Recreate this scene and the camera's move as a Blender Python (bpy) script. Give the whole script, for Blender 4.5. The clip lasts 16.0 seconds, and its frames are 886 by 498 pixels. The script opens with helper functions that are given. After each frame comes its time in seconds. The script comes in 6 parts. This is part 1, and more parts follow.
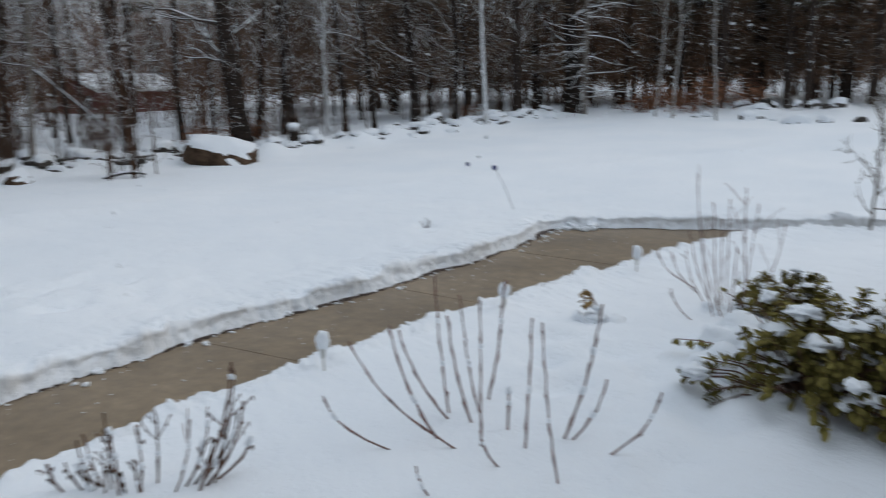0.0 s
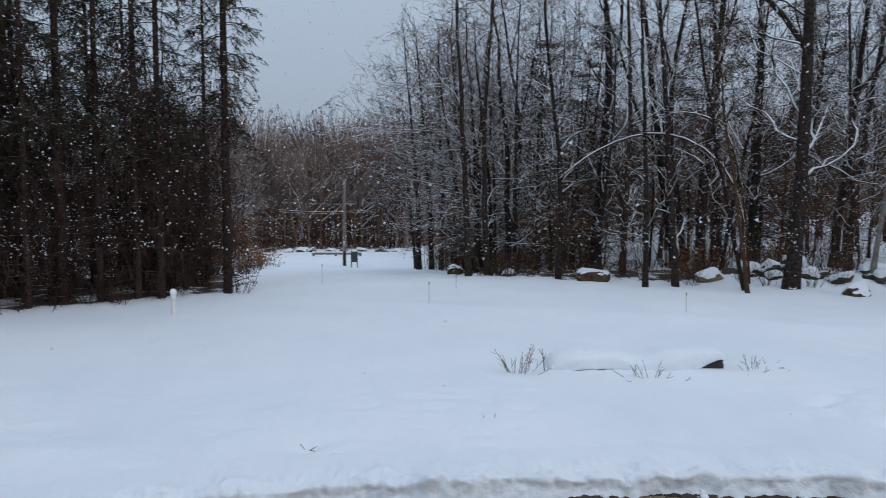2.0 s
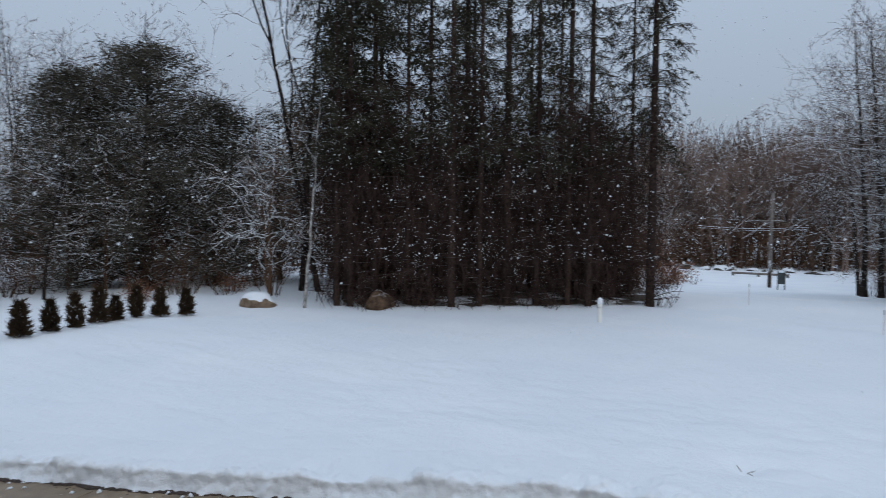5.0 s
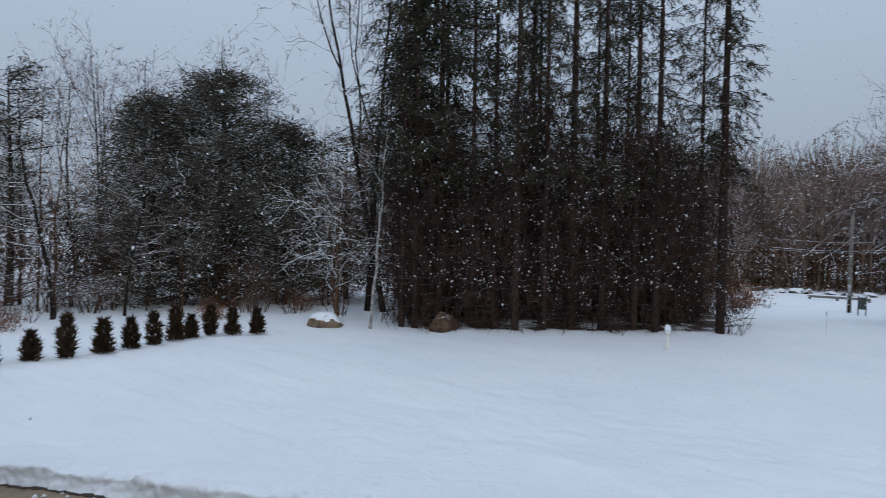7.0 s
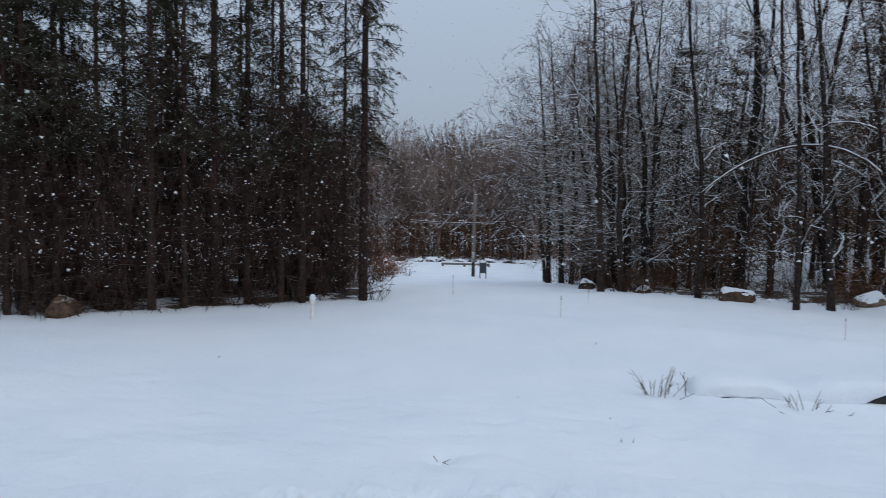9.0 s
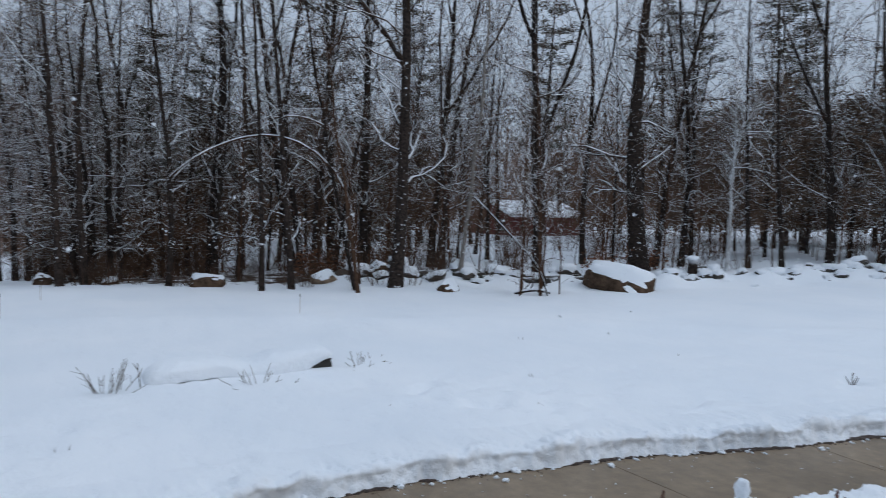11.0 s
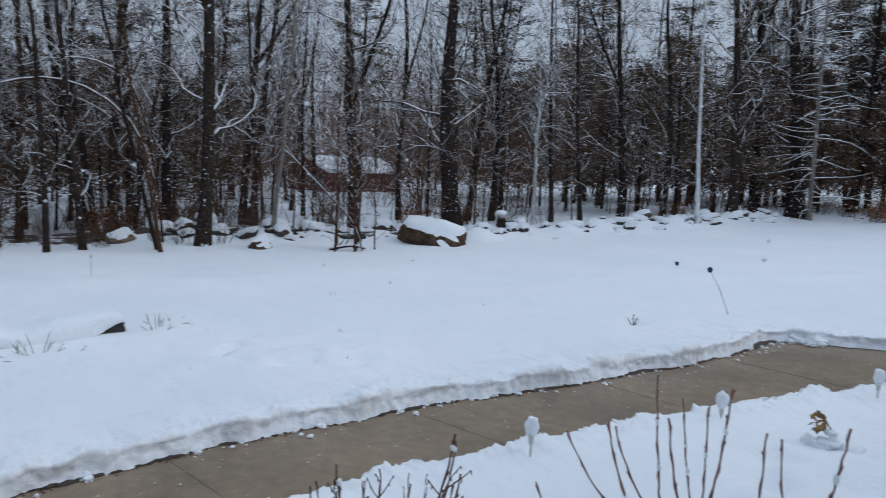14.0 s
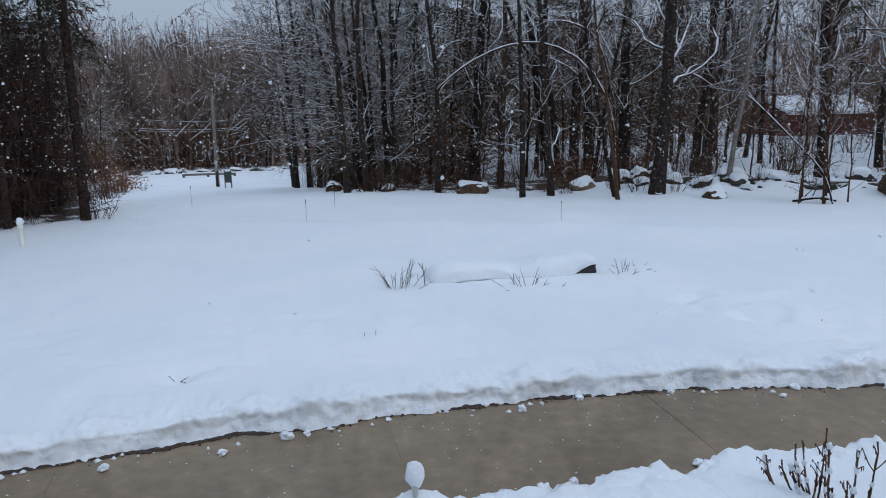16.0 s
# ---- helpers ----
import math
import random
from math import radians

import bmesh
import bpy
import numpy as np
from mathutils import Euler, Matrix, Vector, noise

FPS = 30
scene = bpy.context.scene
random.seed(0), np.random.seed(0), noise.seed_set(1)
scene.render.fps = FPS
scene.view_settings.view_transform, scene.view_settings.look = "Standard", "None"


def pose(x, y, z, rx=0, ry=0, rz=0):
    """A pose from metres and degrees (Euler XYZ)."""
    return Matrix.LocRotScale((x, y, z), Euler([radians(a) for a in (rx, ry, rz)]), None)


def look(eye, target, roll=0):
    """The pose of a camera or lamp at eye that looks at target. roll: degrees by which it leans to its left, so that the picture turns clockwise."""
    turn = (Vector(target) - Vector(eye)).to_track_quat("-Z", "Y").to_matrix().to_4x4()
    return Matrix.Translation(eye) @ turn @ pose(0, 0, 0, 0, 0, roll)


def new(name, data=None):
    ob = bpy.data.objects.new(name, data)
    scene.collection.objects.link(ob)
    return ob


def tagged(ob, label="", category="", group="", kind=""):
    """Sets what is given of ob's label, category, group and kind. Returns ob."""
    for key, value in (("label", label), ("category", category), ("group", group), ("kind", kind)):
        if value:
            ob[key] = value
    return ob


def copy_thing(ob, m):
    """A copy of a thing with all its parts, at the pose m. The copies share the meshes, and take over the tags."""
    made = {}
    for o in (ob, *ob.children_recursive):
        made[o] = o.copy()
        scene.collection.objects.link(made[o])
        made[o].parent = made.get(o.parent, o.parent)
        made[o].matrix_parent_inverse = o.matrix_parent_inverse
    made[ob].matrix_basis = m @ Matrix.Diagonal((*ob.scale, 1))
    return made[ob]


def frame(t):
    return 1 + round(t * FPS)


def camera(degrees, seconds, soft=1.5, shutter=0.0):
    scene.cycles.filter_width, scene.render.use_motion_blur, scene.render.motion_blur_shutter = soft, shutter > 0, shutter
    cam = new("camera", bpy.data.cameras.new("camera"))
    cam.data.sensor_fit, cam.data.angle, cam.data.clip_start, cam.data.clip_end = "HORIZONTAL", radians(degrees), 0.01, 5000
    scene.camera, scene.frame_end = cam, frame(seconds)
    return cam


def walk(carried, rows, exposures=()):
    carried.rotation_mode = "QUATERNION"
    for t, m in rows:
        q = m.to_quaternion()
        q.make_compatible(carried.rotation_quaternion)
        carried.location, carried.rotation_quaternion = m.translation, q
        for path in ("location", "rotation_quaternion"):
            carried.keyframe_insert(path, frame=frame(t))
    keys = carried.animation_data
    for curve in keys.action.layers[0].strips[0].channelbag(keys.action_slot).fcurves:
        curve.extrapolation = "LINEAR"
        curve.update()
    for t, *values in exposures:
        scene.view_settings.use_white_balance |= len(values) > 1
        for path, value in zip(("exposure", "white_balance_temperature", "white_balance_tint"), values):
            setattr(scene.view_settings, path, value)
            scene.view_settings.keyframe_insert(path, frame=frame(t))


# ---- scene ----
import itertools

# ---------------------------------------------------------------- camera
cam = camera(63.43, 16.0, soft=0.55, shutter=0.25)
ROWS = [  # seconds, x, y, z, yaw, pitch, roll
    (0, -0.186, 0.583, 2.308, 31.73, -13.22, -1.20),
    (0.5, -0.188, 0.360, 2.340, 54.82, -9.56, -0.50),
    (1, -0.015, 0.011, 2.430, 77.78, -6.36, 0.20),
    (1.5, 0.053, -0.085, 2.448, 86.13, -5.04, -0.06),
    (2, 0.122, -0.176, 2.462, 91.01, -3.86, 0.05),
    (2.5, 0.190, -0.240, 2.454, 98.39, -3.55, 0.57),
    (3, 0.256, -0.267, 2.493, 106.67, -3.39, 0.95),
    (3.5, 0.309, -0.269, 2.506, 111.70, -2.69, 0.78),
    (4, 0.327, -0.311, 2.470, 114.38, -2.39, 0.54),
    (4.5, 0.337, -0.340, 2.449, 116.19, -2.39, 0.31),
    (5, 0.400, -0.380, 2.434, 123.15, -2.81, 0.60),
    (5.2, 0.418, -0.379, 2.440, 126.79, -2.87, 0.82),
    (6.25, 0.510, -0.370, 2.530, 135.20, -2.10, 1.00),
    (7.3, 0.446, -0.338, 2.589, 124.12, -1.37, 0.96),
    (7.5, 0.388, -0.346, 2.590, 121.75, -1.41, 0.94),
    (8, 0.253, -0.345, 2.530, 114.88, -1.54, 0.53),
    (8.2, 0.210, -0.360, 2.520, 112.19, -1.90, 0.60),
    (10.3, -0.234, -0.013, 2.372, 77.39, -2.88, 0.35),
    (10.5, -0.262, 0.034, 2.360, 72.62, -2.71, 0.19),
    (11, -0.287, 0.153, 2.355, 61.58, -3.06, 1.15),
    (11.5, -0.255, 0.245, 2.348, 52.59, -3.45, 1.42),
    (12, -0.249, 0.381, 2.326, 44.46, -3.79, 1.16),
    (12.5, -0.259, 0.427, 2.323, 40.69, -4.38, 1.35),
    (13, -0.273, 0.437, 2.317, 40.48, -4.99, 1.47),
    (13.5, -0.283, 0.426, 2.307, 41.51, -5.60, 1.54),
    (14, -0.282, 0.343, 2.321, 47.20, -6.18, 1.59),
    (14.5, -0.286, 0.190, 2.331, 60.56, -6.65, 0.85),
    (15, -0.221, -0.019, 2.357, 73.45, -10.35, -0.40),
    (15.5, -0.170, -0.068, 2.387, 78.66, -10.86, -0.90),
    (16, -0.126, -0.089, 2.419, 81.65, -10.65, -0.98),
]
walk(cam, [(t, pose(x, y, z, 90 + pitch, 0, yaw) @ pose(0, 0, 0, 0, 0, roll)) for t, x, y, z, yaw, pitch, roll in ROWS],
     exposures=[(0, 0.0, 7200, 10), (0.5, 0.0, 6720, 10), (1.0, 0.0, 6500, 10), (13.5, 0.0, 6500, 10), (15, 0.0, 6430, 10), (16, 0.0, 6290, 10)])

# ---------------------------------------------------------------- light: overcast winter sky
SUN_EL, SUN_ROT = radians(38), radians(40)
world = bpy.data.worlds.new("winter_sky")
scene.world = world
world.use_nodes = True
wn, wl = world.node_tree.nodes, world.node_tree.links
wn.clear()
sky = wn.new("ShaderNodeTexSky")
sky.sky_type, sky.sun_disc, sky.sun_elevation, sky.sun_rotation = "NISHITA", False, SUN_EL, SUN_ROT
sky.air_density, sky.dust_density, sky.ozone_density = 1.0, 4.0, 1.0
bg_sky, bg_cloud, add_sh, wout = wn.new("ShaderNodeBackground"), wn.new("ShaderNodeBackground"), wn.new("ShaderNodeAddShader"), wn.new("ShaderNodeOutputWorld")
bg_sky.inputs["Strength"].default_value = 0.012
bg_cloud.inputs["Color"].default_value = (0.775, 0.930, 1.150, 1)
wtc, wsep, wmax, wlum = wn.new("ShaderNodeTexCoord"), wn.new("ShaderNodeSeparateXYZ"), wn.new("ShaderNodeMath"), wn.new("ShaderNodeMath")
wmax.operation, wlum.operation = "MAXIMUM", "MULTIPLY_ADD"
wmax.inputs[1].default_value = 0.0
OVERCAST = 0.92                       # brightness overhead; four tenths of it at the horizon
wlum.inputs[1].default_value, wlum.inputs[2].default_value = OVERCAST * 0.615, OVERCAST * 0.385
wl.new(wtc.outputs["Generated"], wsep.inputs[0])
wl.new(wsep.outputs["Z"], wmax.inputs[0])
wl.new(wmax.outputs[0], wlum.inputs[0])
wl.new(wlum.outputs[0], bg_cloud.inputs["Strength"])
wl.new(sky.outputs[0], bg_sky.inputs["Color"])
wl.new(bg_sky.outputs[0], add_sh.inputs[0])
wl.new(bg_cloud.outputs[0], add_sh.inputs[1])
wl.new(add_sh.outputs[0], wout.inputs["Surface"])
sun_data = bpy.data.lights.new("sun", "SUN")
sun_data.energy, sun_data.angle, sun_data.color = 0.35, radians(40), (1.0, 0.98, 0.95)
sun = new("sun", sun_data)
sun.matrix_world = look((0, 0, 60), (0 - math.sin(SUN_ROT) * 60, -math.cos(SUN_ROT) * 60, 60 - 60 * math.tan(SUN_EL)))


# ---------------------------------------------------------------- materials
def mat(name, build):
    m = bpy.data.materials.new(name)
    m.use_nodes = True
    nt = m.node_tree
    bsdf = nt.nodes["Principled BSDF"]
    build(nt.nodes, nt.links, bsdf)
    return m


def noise_tex(n, l, scale, detail=4, rough=0.55, coord="Object"):
    c = n.new("ShaderNodeTexCoord")
    t = n.new("ShaderNodeTexNoise")
    t.inputs["Scale"].default_value, t.inputs["Detail"].default_value, t.inputs["Roughness"].default_value = scale, detail, rough
    l.new(c.outputs[coord], t.inputs["Vector"])
    return t


def ramp(n, l, src, stops):
    r = n.new("ShaderNodeValToRGB")
    els = r.color_ramp.elements
    while len(els) < len(stops):
        els.new(0.5)
    for e, (p, c) in zip(els, stops):
        e.position, e.color = p, (*c, 1)
    l.new(src, r.inputs["Fac"])
    return r


def mixc(n, l, fac, a, b):
    m = n.new("ShaderNodeMix")
    m.data_type = "RGBA"
    fin, ain, bin_ = m.inputs[0], m.inputs[6], m.inputs[7]
    for sock, v in ((fin, fac), (ain, a), (bin_, b)):
        if isinstance(v, tuple):
            sock.default_value = (*v, 1)
        elif isinstance(v, (int, float)):
            sock.default_value = v
        else:
            l.new(v, sock)
    return m.outputs[2]


def bump(n, l, bsdf, src, strength, dist):
    b = n.new("ShaderNodeBump")
    b.inputs["Strength"].default_value, b.inputs["Distance"].default_value = strength, dist
    l.new(src, b.inputs["Height"])
    l.new(b.outputs[0], bsdf.inputs["Normal"])


def up_mask(n, l, lo, hi, wobble=0.3, scale=6.0):
    """Where a surface faces up enough to hold settled snow."""
    geo, sep = n.new("ShaderNodeNewGeometry"), n.new("ShaderNodeSeparateXYZ")
    l.new(geo.outputs["Normal"], sep.inputs[0])
    t = noise_tex(n, l, scale, 2)
    ma = n.new("ShaderNodeMath")
    ma.operation = "MULTIPLY_ADD"
    l.new(t.outputs["Fac"], ma.inputs[0])
    ma.inputs[1].default_value, ma.inputs[2].default_value = wobble * 2, -wobble
    ad = n.new("ShaderNodeMath")
    l.new(sep.outputs["Z"], ad.inputs[0])
    l.new(ma.outputs[0], ad.inputs[1])
    mr = n.new("ShaderNodeMapRange")
    mr.inputs["From Min"].default_value, mr.inputs["From Max"].default_value = lo, hi
    l.new(ad.outputs[0], mr.inputs["Value"])
    return mr.outputs[0]


SNOW = (0.80, 0.83, 0.86)


def snow_mat(name, dirt=0.0):
    def b(n, l, s):
        big, fine = noise_tex(n, l, 0.35, 3), noise_tex(n, l, 6.0, 6, 0.68)
        col = ramp(n, l, big.outputs["Fac"], [(0.3, (0.775, 0.815, 0.86)), (0.7, (0.85, 0.872, 0.90))])
        l.new(col.outputs[0], s.inputs["Base Color"])
        s.inputs["Roughness"].default_value = 0.75
        s.inputs["Specular IOR Level"].default_value = 0.25
        bump(n, l, s, fine.outputs["Fac"], 0.7, 0.05)
    return mat(name, b)


def bark_mat(name, dark, light, lo, hi, scale=14.0, wobble=0.3, rand=0.0, fleck=0.0):
    def b(n, l, s):
        t = noise_tex(n, l, scale, 5, 0.65)
        r = ramp(n, l, t.outputs["Fac"], [(0.35, dark), (0.7, light)])
        out = r.outputs[0]
        if rand:
            oi, hs = n.new("ShaderNodeObjectInfo"), n.new("ShaderNodeHueSaturation")
            mr = n.new("ShaderNodeMapRange")
            mr.inputs["To Min"].default_value, mr.inputs["To Max"].default_value = 1 - rand, 1 + rand
            l.new(oi.outputs["Random"], mr.inputs["Value"])
            l.new(mr.outputs[0], hs.inputs["Value"])
            l.new(out, hs.inputs["Color"])
            out = hs.outputs[0]
        if fleck:
            spots = ramp(n, l, noise_tex(n, l, 7.0, 3, 0.6).outputs["Fac"], [(fleck, (0, 0, 0)), (fleck + 0.04, (1, 1, 1))])
            out = mixc(n, l, spots.outputs[0], out, SNOW)
        m = up_mask(n, l, lo, hi, wobble, 5.0)
        l.new(mixc(n, l, m, out, SNOW), s.inputs["Base Color"])
        s.inputs["Roughness"].default_value = 0.9
        s.inputs["Specular IOR Level"].default_value = 0.1
        bump(n, l, s, t.outputs["Fac"], 0.6, 0.02)
    return mat(name, b)


def plain_mat(name, a, c, scale=8.0, rough=0.7, metal=0.0, bumped=0.2, dist=0.01):
    def b(n, l, s):
        t = noise_tex(n, l, scale, 4)
        r = ramp(n, l, t.outputs["Fac"], [(0.3, a), (0.7, c)])
        l.new(r.outputs[0], s.inputs["Base Color"])
        s.inputs["Roughness"].default_value, s.inputs["Metallic"].default_value = rough, metal
        bump(n, l, s, t.outputs["Fac"], bumped, dist)
    return mat(name, b)


def concrete_mat():
    def b(n, l, s):
        big, mid, fine = noise_tex(n, l, 0.9, 4, 0.6), noise_tex(n, l, 7.0, 5, 0.6), noise_tex(n, l, 140.0, 2)
        r1 = ramp(n, l, big.outputs["Fac"], [(0.3, (0.160, 0.114, 0.069)), (0.7, (0.268, 0.198, 0.128))])
        r2 = ramp(n, l, mid.outputs["Fac"], [(0.35, (0.78, 0.78, 0.78)), (0.62, (1.06, 1.06, 1.06)), (0.72, (1.30, 1.33, 1.36))])
        mm = n.new("ShaderNodeMix")
        mm.data_type, mm.blend_type = "RGBA", "MULTIPLY"
        mm.inputs[0].default_value = 1.0
        l.new(r1.outputs[0], mm.inputs[6])
        l.new(r2.outputs[0], mm.inputs[7])
        l.new(mm.outputs[2], s.inputs["Base Color"])
        rr = n.new("ShaderNodeMapRange")
        rr.inputs["To Min"].default_value, rr.inputs["To Max"].default_value = 0.30, 0.62
        l.new(big.outputs["Fac"], rr.inputs["Value"])
        l.new(rr.outputs[0], s.inputs["Roughness"])
        bump(n, l, s, fine.outputs["Fac"], 0.25, 0.004)
    return mat("wet_concrete", b)


M_SNOW = snow_mat("snow")
M_CONC = concrete_mat()


def flake_mat():
    """Snow crystals let light through, so they are as bright below as above."""
    def b(n, l, s):
        tr, mx = n.new("ShaderNodeBsdfTranslucent"), n.new("ShaderNodeMixShader")
        tr.inputs["Color"].default_value = (0.86, 0.88, 0.90, 1)
        s.inputs["Base Color"].default_value = (0.86, 0.88, 0.90, 1)
        mx.inputs[0].default_value = 0.6
        l.new(s.outputs[0], mx.inputs[1])
        l.new(tr.outputs[0], mx.inputs[2])
        l.new(mx.outputs[0], n["Material Output"].inputs["Surface"])
    return mat("snowflake", b)


M_FLAKE = flake_mat()
M_BARK = bark_mat("bark_dark", (0.0095, 0.0068, 0.0056), (0.056, 0.041, 0.034), 0.38, 0.80, rand=0.4, fleck=0.66)
M_TWIG = bark_mat("bark_twig", (0.032, 0.0160, 0.0095), (0.120, 0.064, 0.039), 0.72, 1.0, 10.0, rand=0.25)
M_BIRCH = bark_mat("bark_pale", (0.14, 0.13, 0.118), (0.56, 0.54, 0.51), 0.3, 0.7, 9.0)
M_GROVEBARK = bark_mat("conifer_bark", (0.020, 0.0125, 0.010), (0.085, 0.055, 0.045), 0.6, 0.95, 14.0, rand=0.3)
M_BROWN = bark_mat("bark_brown", (0.050, 0.028, 0.018), (0.135, 0.078, 0.050), 0.55, 0.95, 12.0, rand=0.2)
M_NEEDLE = bark_mat("needles_green", (0.019, 0.018, 0.012), (0.076, 0.068, 0.046), 0.75, 1.05, 3.0, 0.25, rand=0.2)
M_EDGETWIG = bark_mat("snow_lined_twig", (0.036, 0.0172, 0.0098), (0.132, 0.068, 0.041), 0.34, 0.68, 10.0, 0.3, rand=0.25)
M_PINE = bark_mat("pine_needles", (0.030, 0.027, 0.020), (0.120, 0.106, 0.083), 0.74, 1.10, 3.0, 0.25, rand=0.2)
M_BOUGH = bark_mat("snowy_pine_boughs", (0.030, 0.027, 0.019), (0.120, 0.104, 0.076), 0.62, 0.92, 3.0, 0.25, rand=0.2)
M_HEMLOCK = bark_mat("hemlock_needles", (0.060, 0.040, 0.028), (0.190, 0.128, 0.091), 0.74, 1.08, 3.0, 0.25, rand=0.2)
M_TWIGSNOW = bark_mat("snowy_sapling", (0.045, 0.026, 0.018), (0.135, 0.082, 0.058), 0.10, 0.45, 10.0, 0.35, rand=0.2)
M_DEAD = bark_mat("dead_twigs", (0.024, 0.0142, 0.0115), (0.084, 0.052, 0.043), 0.95, 1.15, 3.0, 0.2, rand=0.2)
M_ROCK = bark_mat("granite", (0.032, 0.020, 0.013), (0.140, 0.090, 0.060), 0.85, 1.05, 5.0, 0.25, rand=0.3)

M_TANROCK = bark_mat("tan_stone", (0.105, 0.072, 0.048), (0.300, 0.222, 0.158), 0.85, 1.05, 5.0, 0.25)
M_FROST = bark_mat("frosted_twig", (0.050, 0.034, 0.026), (0.150, 0.108, 0.086), 0.36, 0.72, 10.0, rand=0.2)
# Paler than the near twigs: besides frost, snowfall haze is put into this colour.
M_FARWOOD = bark_mat("far_twigs", (0.088, 0.056, 0.044), (0.300, 0.212, 0.172), 0.50, 0.90, 0.22, 0.4)
M_SNOWLIMB = bark_mat("snow_laden_limb", (0.16, 0.14, 0.12), (0.40, 0.37, 0.34), -0.25, 0.25, 9.0)


def litter_mat():
    """Dark needle litter with thin patches of blown snow."""
    def b(n, l, s):
        t, big = noise_tex(n, l, 18.0, 5, 0.7), noise_tex(n, l, 1.1, 5, 0.65)
        r = ramp(n, l, t.outputs["Fac"], [(0.3, (0.020, 0.013, 0.009)), (0.7, (0.095, 0.062, 0.043))])
        k = ramp(n, l, big.outputs["Fac"], [(0.53, (0, 0, 0)), (0.60, (1, 1, 1))])
        l.new(mixc(n, l, k.outputs[0], r.outputs[0], SNOW), s.inputs["Base Color"])
        s.inputs["Roughness"].default_value = 0.95
        bump(n, l, s, t.outputs["Fac"], 0.8, 0.04)
    return mat("needle_litter", b)


M_LITTER = litter_mat()
M_LEAF = plain_mat("dry_leaf", (0.13, 0.046, 0.020), (0.27, 0.108, 0.045), 6.0)
M_LIMB = bark_mat("snowy_limb", (0.024, 0.0145, 0.0095), (0.085, 0.054, 0.038), 0.0, 0.30, 10.0, 0.35, rand=0.3)
M_HOUSE = plain_mat("house_siding", (0.30, 0.28, 0.25), (0.36, 0.34, 0.31), 2.0, 0.7)
M_GREYROCK = bark_mat("wall_stone", (0.022, 0.020, 0.018), (0.110, 0.096, 0.082), 0.85, 1.05, 6.0, 0.25, rand=0.35)
M_UNDER = bark_mat("understorey", (0.062, 0.033, 0.020), (0.205, 0.118, 0.076), 0.90, 1.2, 0.6, 0.4)
M_SOIL = plain_mat("wet_soil", (0.012, 0.008, 0.006), (0.075, 0.045, 0.032), 45.0, 0.7, 0, 0.8, 0.02)
M_DARKROCK = plain_mat("dark_stone", (0.012, 0.012, 0.012), (0.045, 0.042, 0.040), 9.0, 0.8, 0, 0.7, 0.02)
M_SIDING = plain_mat("red_siding", (0.105, 0.021, 0.016), (0.160, 0.035, 0.027), 3.0, 0.8)
M_GLASSDARK = plain_mat("dark_window", (0.010, 0.012, 0.015), (0.022, 0.025, 0.030), 2.0, 0.15)
M_POLE = plain_mat("weathered_wood", (0.110, 0.094, 0.082), (0.250, 0.222, 0.198), 8.0, 0.9, 0, 0.5)
M_CABLE = bark_mat("snowy_cable", (0.03, 0.03, 0.03), (0.06, 0.06, 0.06), 0.0, 0.4, 4.0)
M_GREYMETAL = plain_mat("grey_metal", (0.034, 0.040, 0.038), (0.078, 0.088, 0.084), 6.0, 0.55)
M_DARKMETAL = plain_mat("dark_metal", (0.018, 0.018, 0.020), (0.040, 0.040, 0.044), 30.0, 0.45, 0.6)
M_BLUEGLASS = plain_mat("blue_glass", (0.010, 0.014, 0.075), (0.018, 0.026, 0.130), 8.0, 0.15, 0, 0.0)
M_STALK = plain_mat("dry_stalk", (0.055, 0.044, 0.032), (0.140, 0.110, 0.075), 25.0, 0.85)
M_STEM = plain_mat("red_brown_stem", (0.078, 0.034, 0.026), (0.255, 0.128, 0.102), 40.0, 0.75, 0, 0.5, 0.004)
M_STEMDARK = plain_mat("brown_stem", (0.044, 0.021, 0.014), (0.175, 0.086, 0.055), 35.0, 0.8, 0, 0.5, 0.004)
M_TAN = plain_mat("tan_fibreglass", (0.36, 0.28, 0.20), (0.46, 0.38, 0.29), 8.0, 0.6)
M_WHITE = plain_mat("white_plastic", (0.66, 0.65, 0.60), (0.76, 0.75, 0.71), 9.0, 0.5)
M_LENS = plain_mat("frosted_lens", (0.45, 0.45, 0.43), (0.55, 0.55, 0.52), 12.0, 0.4)
M_LEAFTAN = plain_mat("dry_petal", (0.13, 0.070, 0.024), (0.40, 0.260, 0.105), 40.0, 0.85)
M_EVERGREEN = bark_mat("evergreen_leaf", (0.074, 0.066, 0.019), (0.290, 0.235, 0.075), 1.05, 1.30, 12.0, 0.35, rand=0.35)
M_HEDGE = bark_mat("hedge_needles", (0.020, 0.0130, 0.008), (0.080, 0.052, 0.031), 1.5, 1.8, 8.0, 0.2, rand=0.3)


# ---------------------------------------------------------------- mesh helpers
def mesh_obj(name, verts, faces, material, parent=None, label="", smooth=True):
    me = bpy.data.meshes.new(name)
    me.from_pydata([tuple(v) for v in verts], [], faces)
    if smooth:
        me.polygons.foreach_set("use_smooth", [True] * len(me.polygons))
    me.materials.append(material)
    me.update()
    ob = new(name, me)
    if parent is not None:
        ob.parent = parent
    if label:
        tagged(ob, label)
    return ob


